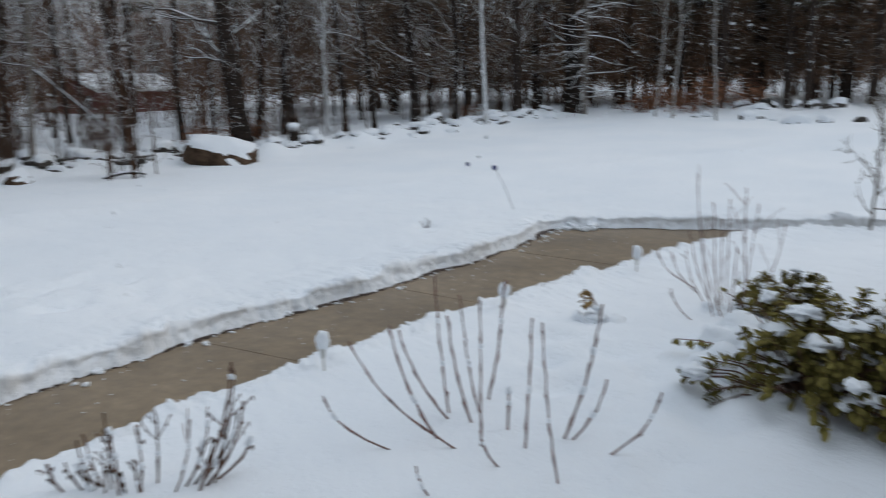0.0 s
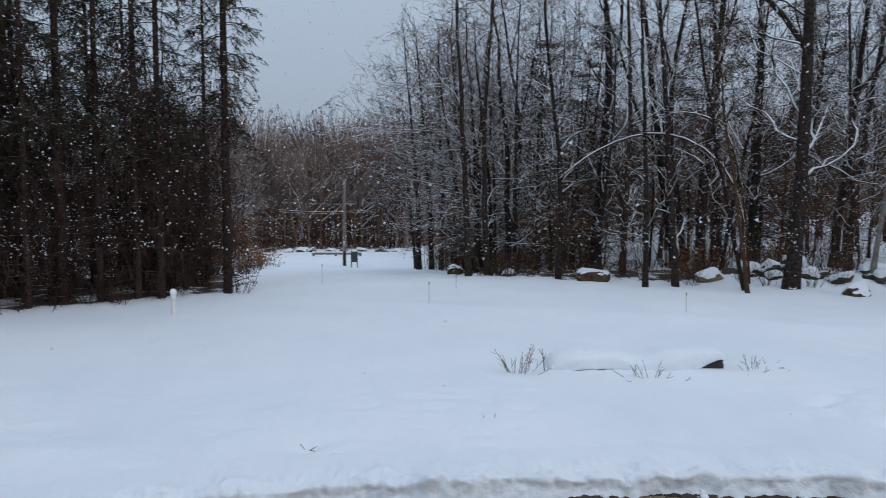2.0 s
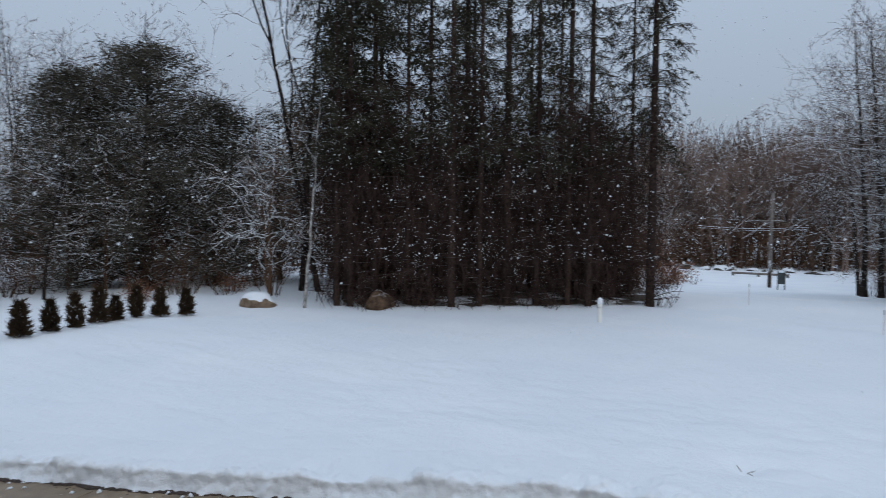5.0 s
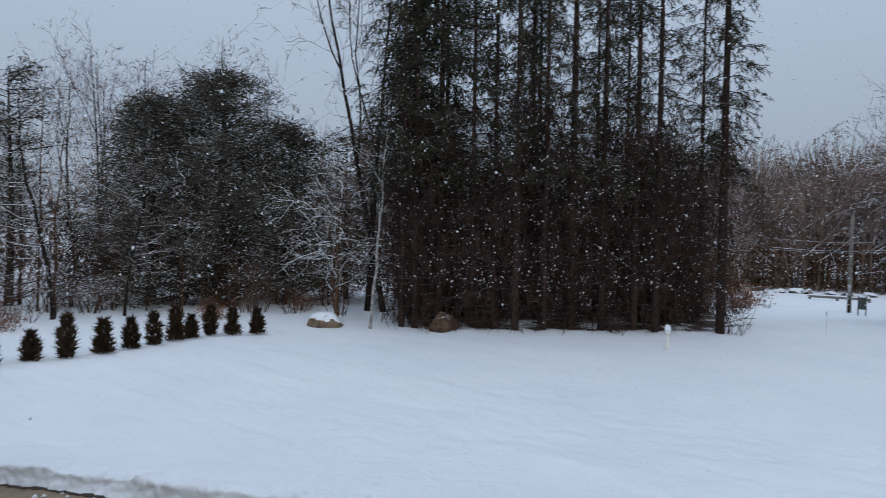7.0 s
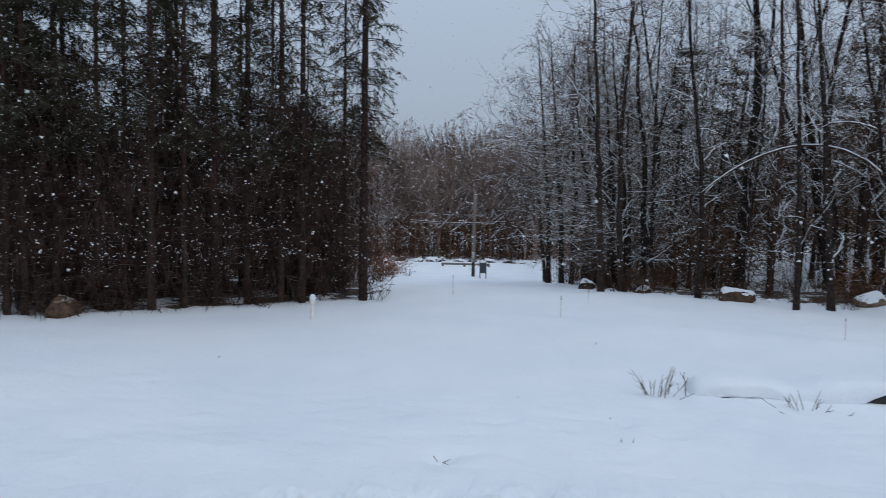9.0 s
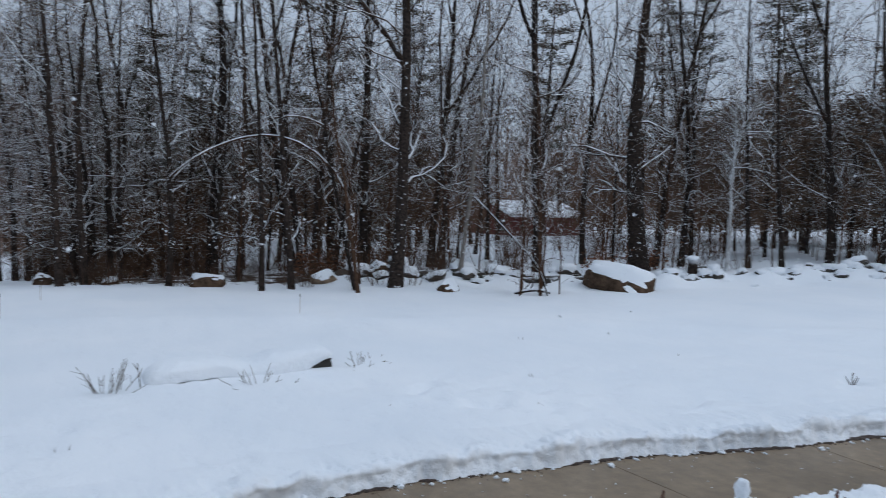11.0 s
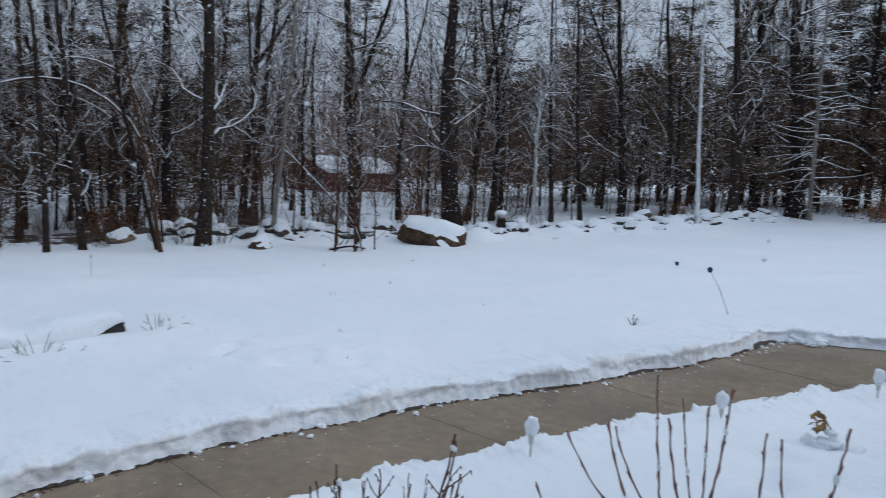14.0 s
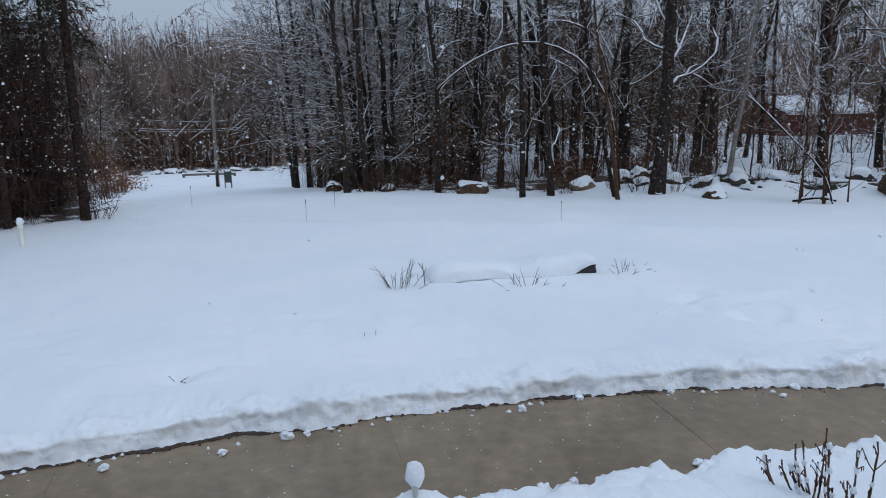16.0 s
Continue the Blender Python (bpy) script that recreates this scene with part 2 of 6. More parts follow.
def part(name, bm, material, parent, label="", smooth=False):
    me = bpy.data.meshes.new(name)
    bm.to_mesh(me)
    bm.free()
    if smooth:
        me.polygons.foreach_set("use_smooth", [True] * len(me.polygons))
    me.materials.append(material)
    ob = new(name, me)
    ob.parent = parent
    if label:
        tagged(ob, label)
    return ob


def thing(name, m, label, category, group="", kind=""):
    ob = new(name)
    ob.empty_display_size = 0.2
    ob.matrix_world = m
    return tagged(ob, label, category, group, kind)


class Acc:
    """Gathers vertices and faces of many small pieces for one mesh."""

    def __init__(self):
        self.v, self.f = [], []

    def tube(self, pts, radii, sides):
        n0 = len(self.v)
        pts = [Vector(p) for p in pts]
        for i, p in enumerate(pts):
            d = (pts[min(i + 1, len(pts) - 1)] - pts[max(i - 1, 0)]).normalized()
            a = d.cross(Vector((0.31, 0.95, 0.07))).normalized()
            b = d.cross(a)
            for k in range(sides):
                an = 2 * math.pi * k / sides
                self.v.append(p + radii[i] * (math.cos(an) * a + math.sin(an) * b))
        for i in range(len(pts) - 1):
            for k in range(sides):
                k2 = (k + 1) % sides
                q = n0 + i * sides
                self.f.append((q + k, q + k2, q + sides + k2, q + sides + k))
        if sides > 3:
            self.f.append(tuple(n0 + (len(pts) - 1) * sides + k for k in range(sides)))

    def blade(self, p, d, length, width, rng):
        d = d.normalized()
        a = d.cross(Vector((rng.uniform(-1, 1), rng.uniform(-1, 1), rng.uniform(-1, 1)))).normalized() * width
        n0 = len(self.v)
        q = p + d * length
        self.v += [p + a, p - a, q]
        self.f.append((n0, n0 + 1, n0 + 2))

    def petal(self, p, d, length, width, rng):
        d = d.normalized()
        a = d.cross(Vector((rng.uniform(-1, 1), rng.uniform(-1, 1), rng.uniform(-1, 1)))).normalized() * width
        n0 = len(self.v)
        self.v += [p, p + d * length * 0.45 + a, p + d * length, p + d * length * 0.45 - a]
        self.f.append((n0, n0 + 1, n0 + 2, n0 + 3))


def wander(p, d, length, segs, bend, rise, rng):
    pts, d = [p.copy()], d.normalized()
    for _ in range(segs):
        d = (d + Vector((rng.gauss(0, bend), rng.gauss(0, bend), rng.gauss(0, bend) + rise))).normalized()
        p = p + d * (length / segs)
        pts.append(p.copy())
    return pts


def side_dir(d, angle, rng):
    d = d.normalized()
    a = d.cross(Vector((rng.uniform(-1, 1), rng.uniform(-1, 1), rng.uniform(-0.4, 0.4)))).normalized()
    return (math.cos(angle) * d + math.sin(angle) * a).normalized()


def at_path(pts, u):
    k = u * (len(pts) - 1)
    i = min(int(k), len(pts) - 2)
    return pts[i].lerp(pts[i + 1], k - i), (pts[i + 1] - pts[i]).normalized()


def two_mat(name, a, mat_a, b, mat_b, parent, label=""):
    """One mesh from two gathered sets, each with its own material."""
    n = len(a.v)
    ob = mesh_obj(name, a.v + b.v, a.f + [tuple(i + n for i in f) for f in b.f], mat_a, parent, label)
    ob.data.materials.append(mat_b)
    ob.data.polygons.foreach_set("material_index", [0] * len(a.f) + [1] * len(b.f))
    return tagged(ob, kind="stuff")


def bare_tree(m, height, r, lean, seed, first=0.25, limbs=20, twigs=8, fine=8, bark=None, twig=None, fork=0.0, reach=1.0, droop=0.05, flat=0.0, bend=0.012, lean_mesh=False, crook=0.24, limb=None, thin=0.011, shape="wood", hair=0.0055,
              name="bare_tree", label="", group="woodland trees"):
    """A leafless broadleaf tree: trunk, and a crown of limbs, side limbs and twigs dusted with snow.
    shape: "wood" for a forest tree that reaches up, "round" for a wide crown, "level" for straight side branches."""
    rng = random.Random(seed)
    root = thing(name, m, label or "tall leafless tree with dark bark and snow-dusted twigs", "tree", group)
    tr, lim, tw = Acc(), Acc(), Acc()
    segs = 13
    pts = []
    sway = [(rng.gauss(0, bend) * height * 0.9, rng.uniform(0.22, 0.55), rng.uniform(0, 6.283)) for _ in range(4)]
    for i in range(segs + 1):
        h = -0.3 + (height + 0.3) * i / segs
        ox, oy = (sum(a * (math.sin(w * h + f) - math.sin(f)) for a, w, f in sway[k:k + 2]) for k in (0, 2))
        kink = 0.0 if i < 3 else bend * 1.6
        pts.append(Vector((lean[0] * h + ox + rng.gauss(0, kink), lean[1] * h + oy + rng.gauss(0, kink), h)))
    rad = [r * (1.35 if i == 0 else 1.0) * (1 - 0.88 * (i / segs) ** 1.1) for i in range(segs + 1)]
    tr.tube(pts, rad, 9)
    mains = [(pts, r, limbs)]
    if fork:
        for q0, nf in ((fork, 1.0), (min(0.75, fork + 0.22), 0.7)):
            q, d = at_path(pts, q0)
            fp = wander(q, side_dir(d, rng.uniform(0.3, 0.6), rng), height * (1 - q0) * 0.85, 8, 0.09, 0.08, rng)
            rf = r * 0.6 * (1 - 0.6 * q0)
            tr.tube(fp, [rf * (1 - 0.85 * i / 8) for i in range(9)], 6)
            mains.append((fp, rf, int(limbs * 0.35 * nf) + 2))
    for main, rm, nl in mains:
        for k in range(nl):
            u = first + (0.98 - first) * ((k + rng.random()) / nl)
            q, d = at_path(main, u)
            if shape == "round":
                ll = reach * height * (0.15 + 0.20 * rng.random()) * (0.35 + 0.8 * math.sin(math.pi * min(1.0, 0.12 + 0.88 * u)))
                dr = side_dir(d, rng.uniform(0.9, 1.4), rng)
            elif shape == "level":
                ll = reach * height * (0.13 + 0.20 * rng.random()) * (1.15 - 0.75 * u)
                dr = side_dir(d, rng.uniform(0.9, 1.3), rng)
            else:
                ll = reach * height * (0.08 + 0.17 * rng.random()) * (0.45 + 1.5 * u if u < 0.5 else 1.2 - 0.9 * (u - 0.5))
                dr = side_dir(d, rng.uniform(0.5, 1.15), rng)
            dr.z *= 1 - flat
            lp = wander(q, dr, ll, 6, crook, droop, rng)
            rl = max(thin, rm * (1 - 0.85 * u) * rng.uniform(0.18, 0.38))
            lim.tube(lp, [rl * (1 - 0.8 * i / 6) for i in range(7)], 3)
            carriers = [(lp, ll, rl)]
            if ll > 0.9 and shape != "level":
                for _ in range(2):
                    q1, d1 = at_path(lp, rng.uniform(0.2, 0.75))
                    l1 = ll * rng.uniform(0.35, 0.6)
                    sp = wander(q1, side_dir(d1, rng.uniform(0.45, 0.95), rng), l1, 4, crook, droop, rng)
                    lim.tube(sp, [rl * 0.55 * (1 - 0.75 * i / 4) for i in range(5)], 3)
                    carriers.append((sp, l1, rl * 0.6))
            for _ in range(twigs):
                cp, cl, cr = rng.choice(carriers)
                q2, d2 = at_path(cp, rng.uniform(0.15, 1.0))
                l2 = max(cl, ll * 0.6) * rng.uniform(0.16, 0.42)
                dt = side_dir(d2, rng.uniform(0.4, 1.0), rng)
                dt.z *= 1 - flat
                tp = wander(q2, dt, l2, 3, 0.30, 0.03, rng)
                r2 = max(hair, cr * 0.33)
                if lean_mesh:
                    for a, b, w in ((tp[0], tp[2], r2 * 1.1), (tp[1], tp[3], r2 * 0.8)):
                        tw.blade(a, b - a, (b - a).length, w, rng)
                else:
                    tw.tube(tp, [r2, r2 * 0.8, r2 * 0.6, r2 * 0.3], 3)
                for _ in range(fine):
                    q3, d3 = at_path(tp, rng.uniform(0.1, 1.0))
                    tw.blade(q3, side_dir(d3, rng.uniform(0.3, 1.1), rng), l2 * rng.uniform(0.3, 0.8), hair, rng)
    mesh_obj("trunk", tr.v, tr.f, bark or M_BARK, root)
    two_mat("crown", lim, limb or bark or M_LIMB, tw, twig or M_TWIG, root, "bare limbs and fine twigs dusted with snow")
    return root


def conifer(m, height, r, seed, crown=0.35, reach=1.0, dead=1.0, sprays=80, needles=34, drop=-0.10, size=1.0, lean=(0, 0), base_reach=1.3,
            name="conifer", label="", group="conifer grove", needle=None):
    """A tall evergreen: trunk, dead lower branches, and drooping green sprays above."""
    rng = random.Random(seed)
    root = thing(name, m, label or "tall dark conifer with dead lower branches and ragged green crown", "tree", group)
    tr, dd, gr = Acc(), Acc(), Acc()
    pts = [Vector((lean[0] * h, lean[1] * h, h)) for h in [-0.3 + (height + 0.3) * i / 8 for i in range(9)]]
    tr.tube(pts, [r * (1 - 0.9 * i / 8) for i in range(9)], 7)
    for k in range(int(100 * dead)):
        u = rng.uniform(0.02, crown + 0.12)
        q, d = at_path(pts, u)
        bp = wander(q, side_dir(d, rng.uniform(1.2, 1.75), rng), base_reach * rng.uniform(0.4, 1.1), 3, 0.12, -0.03, rng)
        dd.tube(bp, [0.013, 0.010, 0.008, 0.004], 3)
        for _ in range(9):
            q2, d2 = at_path(bp, rng.uniform(0.1, 1))
            dd.blade(q2, Vector((rng.gauss(0, 0.4), rng.gauss(0, 0.4), rng.choice((-1, -1, 0.8)))), rng.uniform(0.25, 0.8), 0.010, rng)
    for k in range(sprays):
        u = crown + (0.99 - crown) * (k + rng.random()) / sprays
        q, d = at_path(pts, u)
        taper = 1.0 - 0.75 * max(0, (u - crown) / (1 - crown)) ** 1.5
        ln = reach * taper * rng.uniform(0.45, 1.2)
        bp = wander(q, side_dir(d, rng.uniform(1.15, 1.6), rng), ln, 4, 0.1, drop, rng)
        gr.tube(bp, [0.018, 0.014, 0.011, 0.008, 0.004], 3)
        for _ in range(needles // 6):
            q2, d2 = at_path(bp, rng.uniform(0.1, 1.0))
            dn = d2 * 0.5 + Vector((rng.gauss(0, 0.45), rng.gauss(0, 0.45), rng.uniform(-1.1, -0.1)))
            dn.normalize()
            l2 = size * rng.uniform(0.22, 0.60)
            for _ in range(17):
                q3 = q2 + dn * l2 * rng.random()
                gr.blade(q3, dn + Vector((rng.gauss(0, 0.6), rng.gauss(0, 0.6), rng.gauss(-0.1, 0.5))), size * rng.uniform(0.06, 0.15), size * rng.uniform(0.0055, 0.012), rng)
    mesh_obj("trunk", tr.v, tr.f, M_GROVEBARK, root)
    if dead:
        tagged(mesh_obj("lower_crown", dd.v, dd.f, M_DEAD, root, "dense dead brown branches"), kind="stuff")
    if sprays:
        tagged(mesh_obj("crown", gr.v, gr.f, needle or M_NEEDLE, root, smooth=False), kind="stuff")
    return root


def pine(m, height, r, seed, reach=3.0, name="pine_tree", label="broad dark green pine with layered needle boughs, lightly snowed", group="woodland pines", first=0.12, boughs=70, needles=90, size=1.0, needle=None, layer=0.0, wide=1.0):
    """A broad pine with layered boughs of needle clumps."""
    rng = random.Random(seed)
    root = thing(name, m, label, "tree", group)
    tr, gr = Acc(), Acc()
    pts = wander(Vector((0, 0, -0.3)), Vector((0, 0, 1)), height + 0.3, 8, 0.015, 0.0, rng)
    tr.tube(pts, [r * (1 - 0.9 * i / 8) for i in range(9)], 7)
    for k in range(boughs):
        u = first + (0.99 - first) * (k + rng.random()) / boughs
        if layer:
            u = min(0.985, round(u * height / layer) * layer / height + rng.gauss(0, 0.004))
        q, d = at_path(pts, u)
        ln = reach * (1.0 - u) ** 0.42 * rng.uniform(0.6, 1.1) + 0.15
        bp = wander(q, side_dir(d, rng.uniform(1.1, 1.5), rng), ln, 4, 0.08, 0.02, rng)
        tr.tube(bp, [0.03, 0.024, 0.018, 0.012, 0.005], 3)
        for _ in range(needles):
            q2, d2 = at_path(bp, rng.random() ** 0.5)
            c = q2 + Vector((rng.gauss(0, 0.22), rng.gauss(0, 0.22), rng.gauss(0.03, 0.05 if layer else 0.14)))
            gr.blade(c, Vector((rng.gauss(0, 1), rng.gauss(0, 1), rng.gauss(0.1 if layer else 0.3, 0.3 if layer else 0.5))), size * rng.uniform(0.10, 0.22), wide * size * rng.uniform(0.008, 0.020), rng)
    mesh_obj("trunk", tr.v, tr.f, M_BARK, root)
    tagged(mesh_obj("crown", gr.v, gr.f, needle or M_NEEDLE, root, "dark green needles with a little snow", smooth=False), kind="stuff")
    return root


def bush(m, height, spread, stems, seed, material, leaf=None, leaves=0, name="bush", label="", group="undergrowth", twigs=10):
    """A thicket of thin upright stems with twigs, and dry leaves where it keeps them."""
    rng = random.Random(seed)
    root = thing(name, m, label, "shrub", group)
    st, lf = Acc(), Acc()
    for _ in range(stems):
        a, t = rng.uniform(0, 6.283), rng.uniform(0, 0.6)
        b = Vector((math.cos(a) * spread * 0.35 * rng.random(), math.sin(a) * spread * 0.35 * rng.random(), -0.1))
        d = Vector((math.cos(a) * math.sin(t), math.sin(a) * math.sin(t), math.cos(t)))
        sp = wander(b, d, height * rng.uniform(0.5, 1.1), 4, 0.09, 0.05, rng)
        st.tube(sp, [0.014, 0.011, 0.008, 0.006, 0.003], 3)
        for _ in range(twigs):
            q, dd = at_path(sp, rng.uniform(0.25, 1.0))
            st.blade(q, side_dir(dd, rng.uniform(0.5, 1.1), rng), rng.uniform(0.2, 0.6) * height * 0.4, 0.005, rng)
        for _ in range(leaves):
            q, dd = at_path(sp, rng.uniform(0.2, 1.0))
            lf.blade(q + Vector((rng.gauss(0, 0.18), rng.gauss(0, 0.18), rng.gauss(0, 0.15))), Vector((rng.gauss(0, 1), rng.gauss(0, 1), rng.gauss(-0.3, 0.6))), rng.uniform(0.06, 0.12), rng.uniform(0.02, 0.035), rng)
    two_mat("stems", st, material, lf, leaf or material, root)
    root.children[0].name = "stem_mass"
    return root


# ---------------------------------------------------------------- ground
UX, UY = -0.985, -0.172  # the way down the clearing


def smooth01(a, lo, hi):
    k = np.clip((np.asarray(a, float) - lo) / (hi - lo), 0, 1)
    return k * k * (3 - 2 * k)


WALL_A = [(-20.6, 7.9), (-20.0, 9.8), (-19.4, 11.4), (-18.7, 13.2), (-18.0, 14.4)]
WALL_B = [(-16.4, 16.9), (-16.9, 18.7), (-15.6, 20.2), (-15.3, 23.1), (-14.0, 25.8), (-13.7, 29.0), (-13.2, 31.5)]
WALL_C = [(-8.6, 33.0), (-6.9, 34.2), (-5.0, 35.0), (-2.0, 36.0)]


def line_distance(line, x, y):
    best = np.full(np.shape(x), 99.0)
    for (ax, ay), (bx, by) in zip(line[:-1], line[1:]):
        dx, dy = bx - ax, by - ay
        k = np.clip(((x - ax) * dx + (y - ay) * dy) / (dx * dx + dy * dy), 0, 1)
        best = np.minimum(best, np.hypot(x - ax - k * dx, y - ay - k * dy))
    return best


def heap(x, y):
    """Snow heaped over the old stone walls."""
    best = np.minimum(line_distance(WALL_A, x, y), np.minimum(line_distance(WALL_B, x, y), line_distance(WALL_C, x, y)))
    return (0.30 + 0.13 * np.sin(x * 2.3 + y * 3.1)) * np.exp(-(best / 0.8) ** 2)


def lie(x, y):
    """The height of the snow's broad surface."""
    x, y = np.asarray(x, float), np.asarray(y, float)
    s, v = x * UX + y * UY, -x * UY + y * UX   # v grows to the grove's side
    q = np.clip(s - 20, 0, None)
    q = np.where(q > 0, q * q / (q + 3), 0)
    drop = -0.088 * np.minimum(q, 24.5) - 0.028 * np.clip(q - 24.5, 0, 40)
    drop *= 1 - smooth01(-v, 10, 22)
    rise = 0.4 * smooth01(y, 14, 30) * smooth01(-x * -1, -60, -4)
    back = 0.014 * np.clip(np.hypot(x, y) - 24, 0, 40) * smooth01(-v, 5, 14)
    return 0.13 + drop + rise + back + heap(x, y)


FAR_EDGE = [(-1.1, -10.5), (-2.47, -7.75), (-3.82, -4.87), (-5.15, -2.5), (-5.6, 0.0), (-5.76, 2.0), (-5.5, 4.5), (-4.88, 7.2), (-4.5, 9.6), (-4.45, 10.85)]
END_EDGE = [(-3.8, 11.3), (-2.4, 11.85), (-0.3, 12.75), (4.0, 13.6), (9.0, 14.0), (9.0, 13.75), (4.0, 13.35), (-0.3, 12.4)]
NEAR_EDGE = [(-1.7, 11.5), (-2.2, 10.7), (-2.85, 8.8), (-3.4, 7.2), (-3.86, 5.66), (-4.2, 4.2), (-4.36, 2.6), (-4.2, 0.9), (-3.85, -1.6), (-2.55, -4.3), (-1.2, -7.2), (0.2, -10.0)]


def curve_pts(pts, n):
    p = np.array(pts, float)
    t = np.r_[0, np.cumsum(np.hypot(*np.diff(p, axis=0).T))]
    m = np.gradient(p, t, axis=0)
    out = []
    for u in np.linspace(0, t[-1], n):
        i = min(np.searchsorted(t, u, "right") - 1, len(t) - 2)
        h = t[i + 1] - t[i]
        k = (u - t[i]) / h
        out.append((2 * k**3 - 3 * k**2 + 1) * p[i] + (k**3 - 2 * k**2 + k) * h * m[i] + (3 * k**2 - 2 * k**3) * p[i + 1] + (k**3 - k**2) * h * m[i + 1])
    return np.array(out)


CLEARED = np.vstack([curve_pts(FAR_EDGE, 60), np.array(END_EDGE), curve_pts(NEAR_EDGE, 60)])


def cleared_distance(x, y):
    """Signed distance to the cleared strip: negative on the concrete."""
    x, y = np.ravel(x), np.ravel(y)
    best, inside = np.full(x.shape, 1e9), np.zeros(x.shape, bool)
    a, b = CLEARED, np.roll(CLEARED, -1, axis=0)
    for (ax, ay), (bx, by) in zip(a, b):
        dx, dy = bx - ax, by - ay
        k = np.clip(((x - ax) * dx + (y - ay) * dy) / (dx * dx + dy * dy + 1e-12), 0, 1)
        best = np.minimum(best, np.hypot(x - ax - k * dx, y - ay - k * dy))
        cross = (ay > y) != (by > y)
        with np.errstate(divide="ignore", invalid="ignore"):
            inside ^= cross & (x < (bx - ax) * (y - ay) / (by - ay if by != ay else 1e-9) + ax)
    return np.where(inside, -best, best)


def lumps(x, y, scale, seed):
    return np.array([noise.noise(Vector((a * scale, b * scale, seed))) for a, b in zip(x, y)])


OLD_DRIVE = [(-16.0, -3.0), (-15.2, 0.5), (-14.0, 4.4), (-12.6, 7.6), (-10.3, 11.3), (-6.5, 17.0), (-3.0, 22.0)]
HOLLOWS = [(-6.6, -1.6, 0.16, 0.07), (-6.85, -1.3, 0.12, 0.04), (-6.15, 9.75, 0.16, 0.08), (-5.9, 9.3, 0.12, 0.05), (-7.3, 3.2, 0.12, 0.03), (-6.7, 1.2, 0.10, 0.03), (-7.0, 6.1, 0.14, 0.04), (-6.3, 5.0, 0.10, 0.04)]


def snow_z(x, y):
    """The snow's surface with its low waves, pits and trodden patches."""
    z = lie(x, y)
    near = np.hypot(x, y) < 30
    nx, ny = x[near], y[near]
    trod = np.clip(lumps(nx, ny, 0.45, 21.0) + 0.15, 0, 1) * (1 - smooth01(np.hypot(nx + 4, ny - 3), 3, 9))
    z[near] += 0.035 * lumps(nx, ny, 0.35, 3.0) + 0.030 * lumps(nx, ny, 1.5, 8.0) + 0.022 * lumps(nx, ny, 4.2, 7.0) + 0.20 * trod * np.minimum(lumps(nx, ny, 2.6, 4.0) + 0.1, 0.12) + 0.045 * trod * lumps(nx, ny, 6.5, 9.0)
    z += 0.075 * np.exp(-(line_distance(OLD_DRIVE, x, y) / 0.55) ** 2)
    for hx, hy, r, deep in HOLLOWS:
        z -= deep * np.exp(-((x - hx) ** 2 + (y - hy) ** 2) / r ** 2)
    return z


def build_ground():
    def axis(fine_lo, fine_hi, step, lo, hi):
        mid = list(np.arange(fine_lo, fine_hi, step))
        up, s, v = [], step, fine_hi
        while v < hi:
            up.append(v)
            s = s * 1.15 if v > fine_hi + 12 else min(s * 1.15, 0.30)
            v += s
        down, s, v = [], step, fine_lo
        while v > lo:
            s = s * 1.15 if v < fine_lo - 9 else min(s * 1.15, 0.30)
            v -= s
            down.append(v)
        return np.array(down[::-1] + mid + up)

    xs, ys = axis(-8.6, -1.2, 0.070, -700, 500), axis(-6.5, 12.3, 0.075, -700, 700)
    gx, gy = np.meshgrid(xs, ys, indexing="ij")
    x, y = gx.ravel(), gy.ravel()
    z = snow_z(x, y)
    close = (np.abs(x + 3) < 9) & (y > -11.5) & (y < 16)
    sd = np.full(x.shape, 9.0)
    sd[close] = cleared_distance(x[close], y[close])
    # the loose snow of the banks lies over this sheet along the cleared strip
    z = np.where(sd < 0.95, -0.08 + (z - 0.06 * (1 - smooth01(sd, 0.6, 0.9)) + 0.08) * smooth01(sd, 0.12, 0.36), z)
    nx, ny = len(xs), len(ys)
    idx = np.arange(nx * ny).reshape(nx, ny)
    faces = np.stack([idx[:-1, :-1], idx[1:, :-1], idx[1:, 1:], idx[:-1, 1:]], -1).reshape(-1, 4)
    ob = mesh_obj("ground", np.stack([x, y, z], -1).tolist(), faces.tolist(), M_SNOW)
    return tagged(ob, "lawn and garden under fresh uneven white snow", "ground", kind="structure")


ground = build_ground()


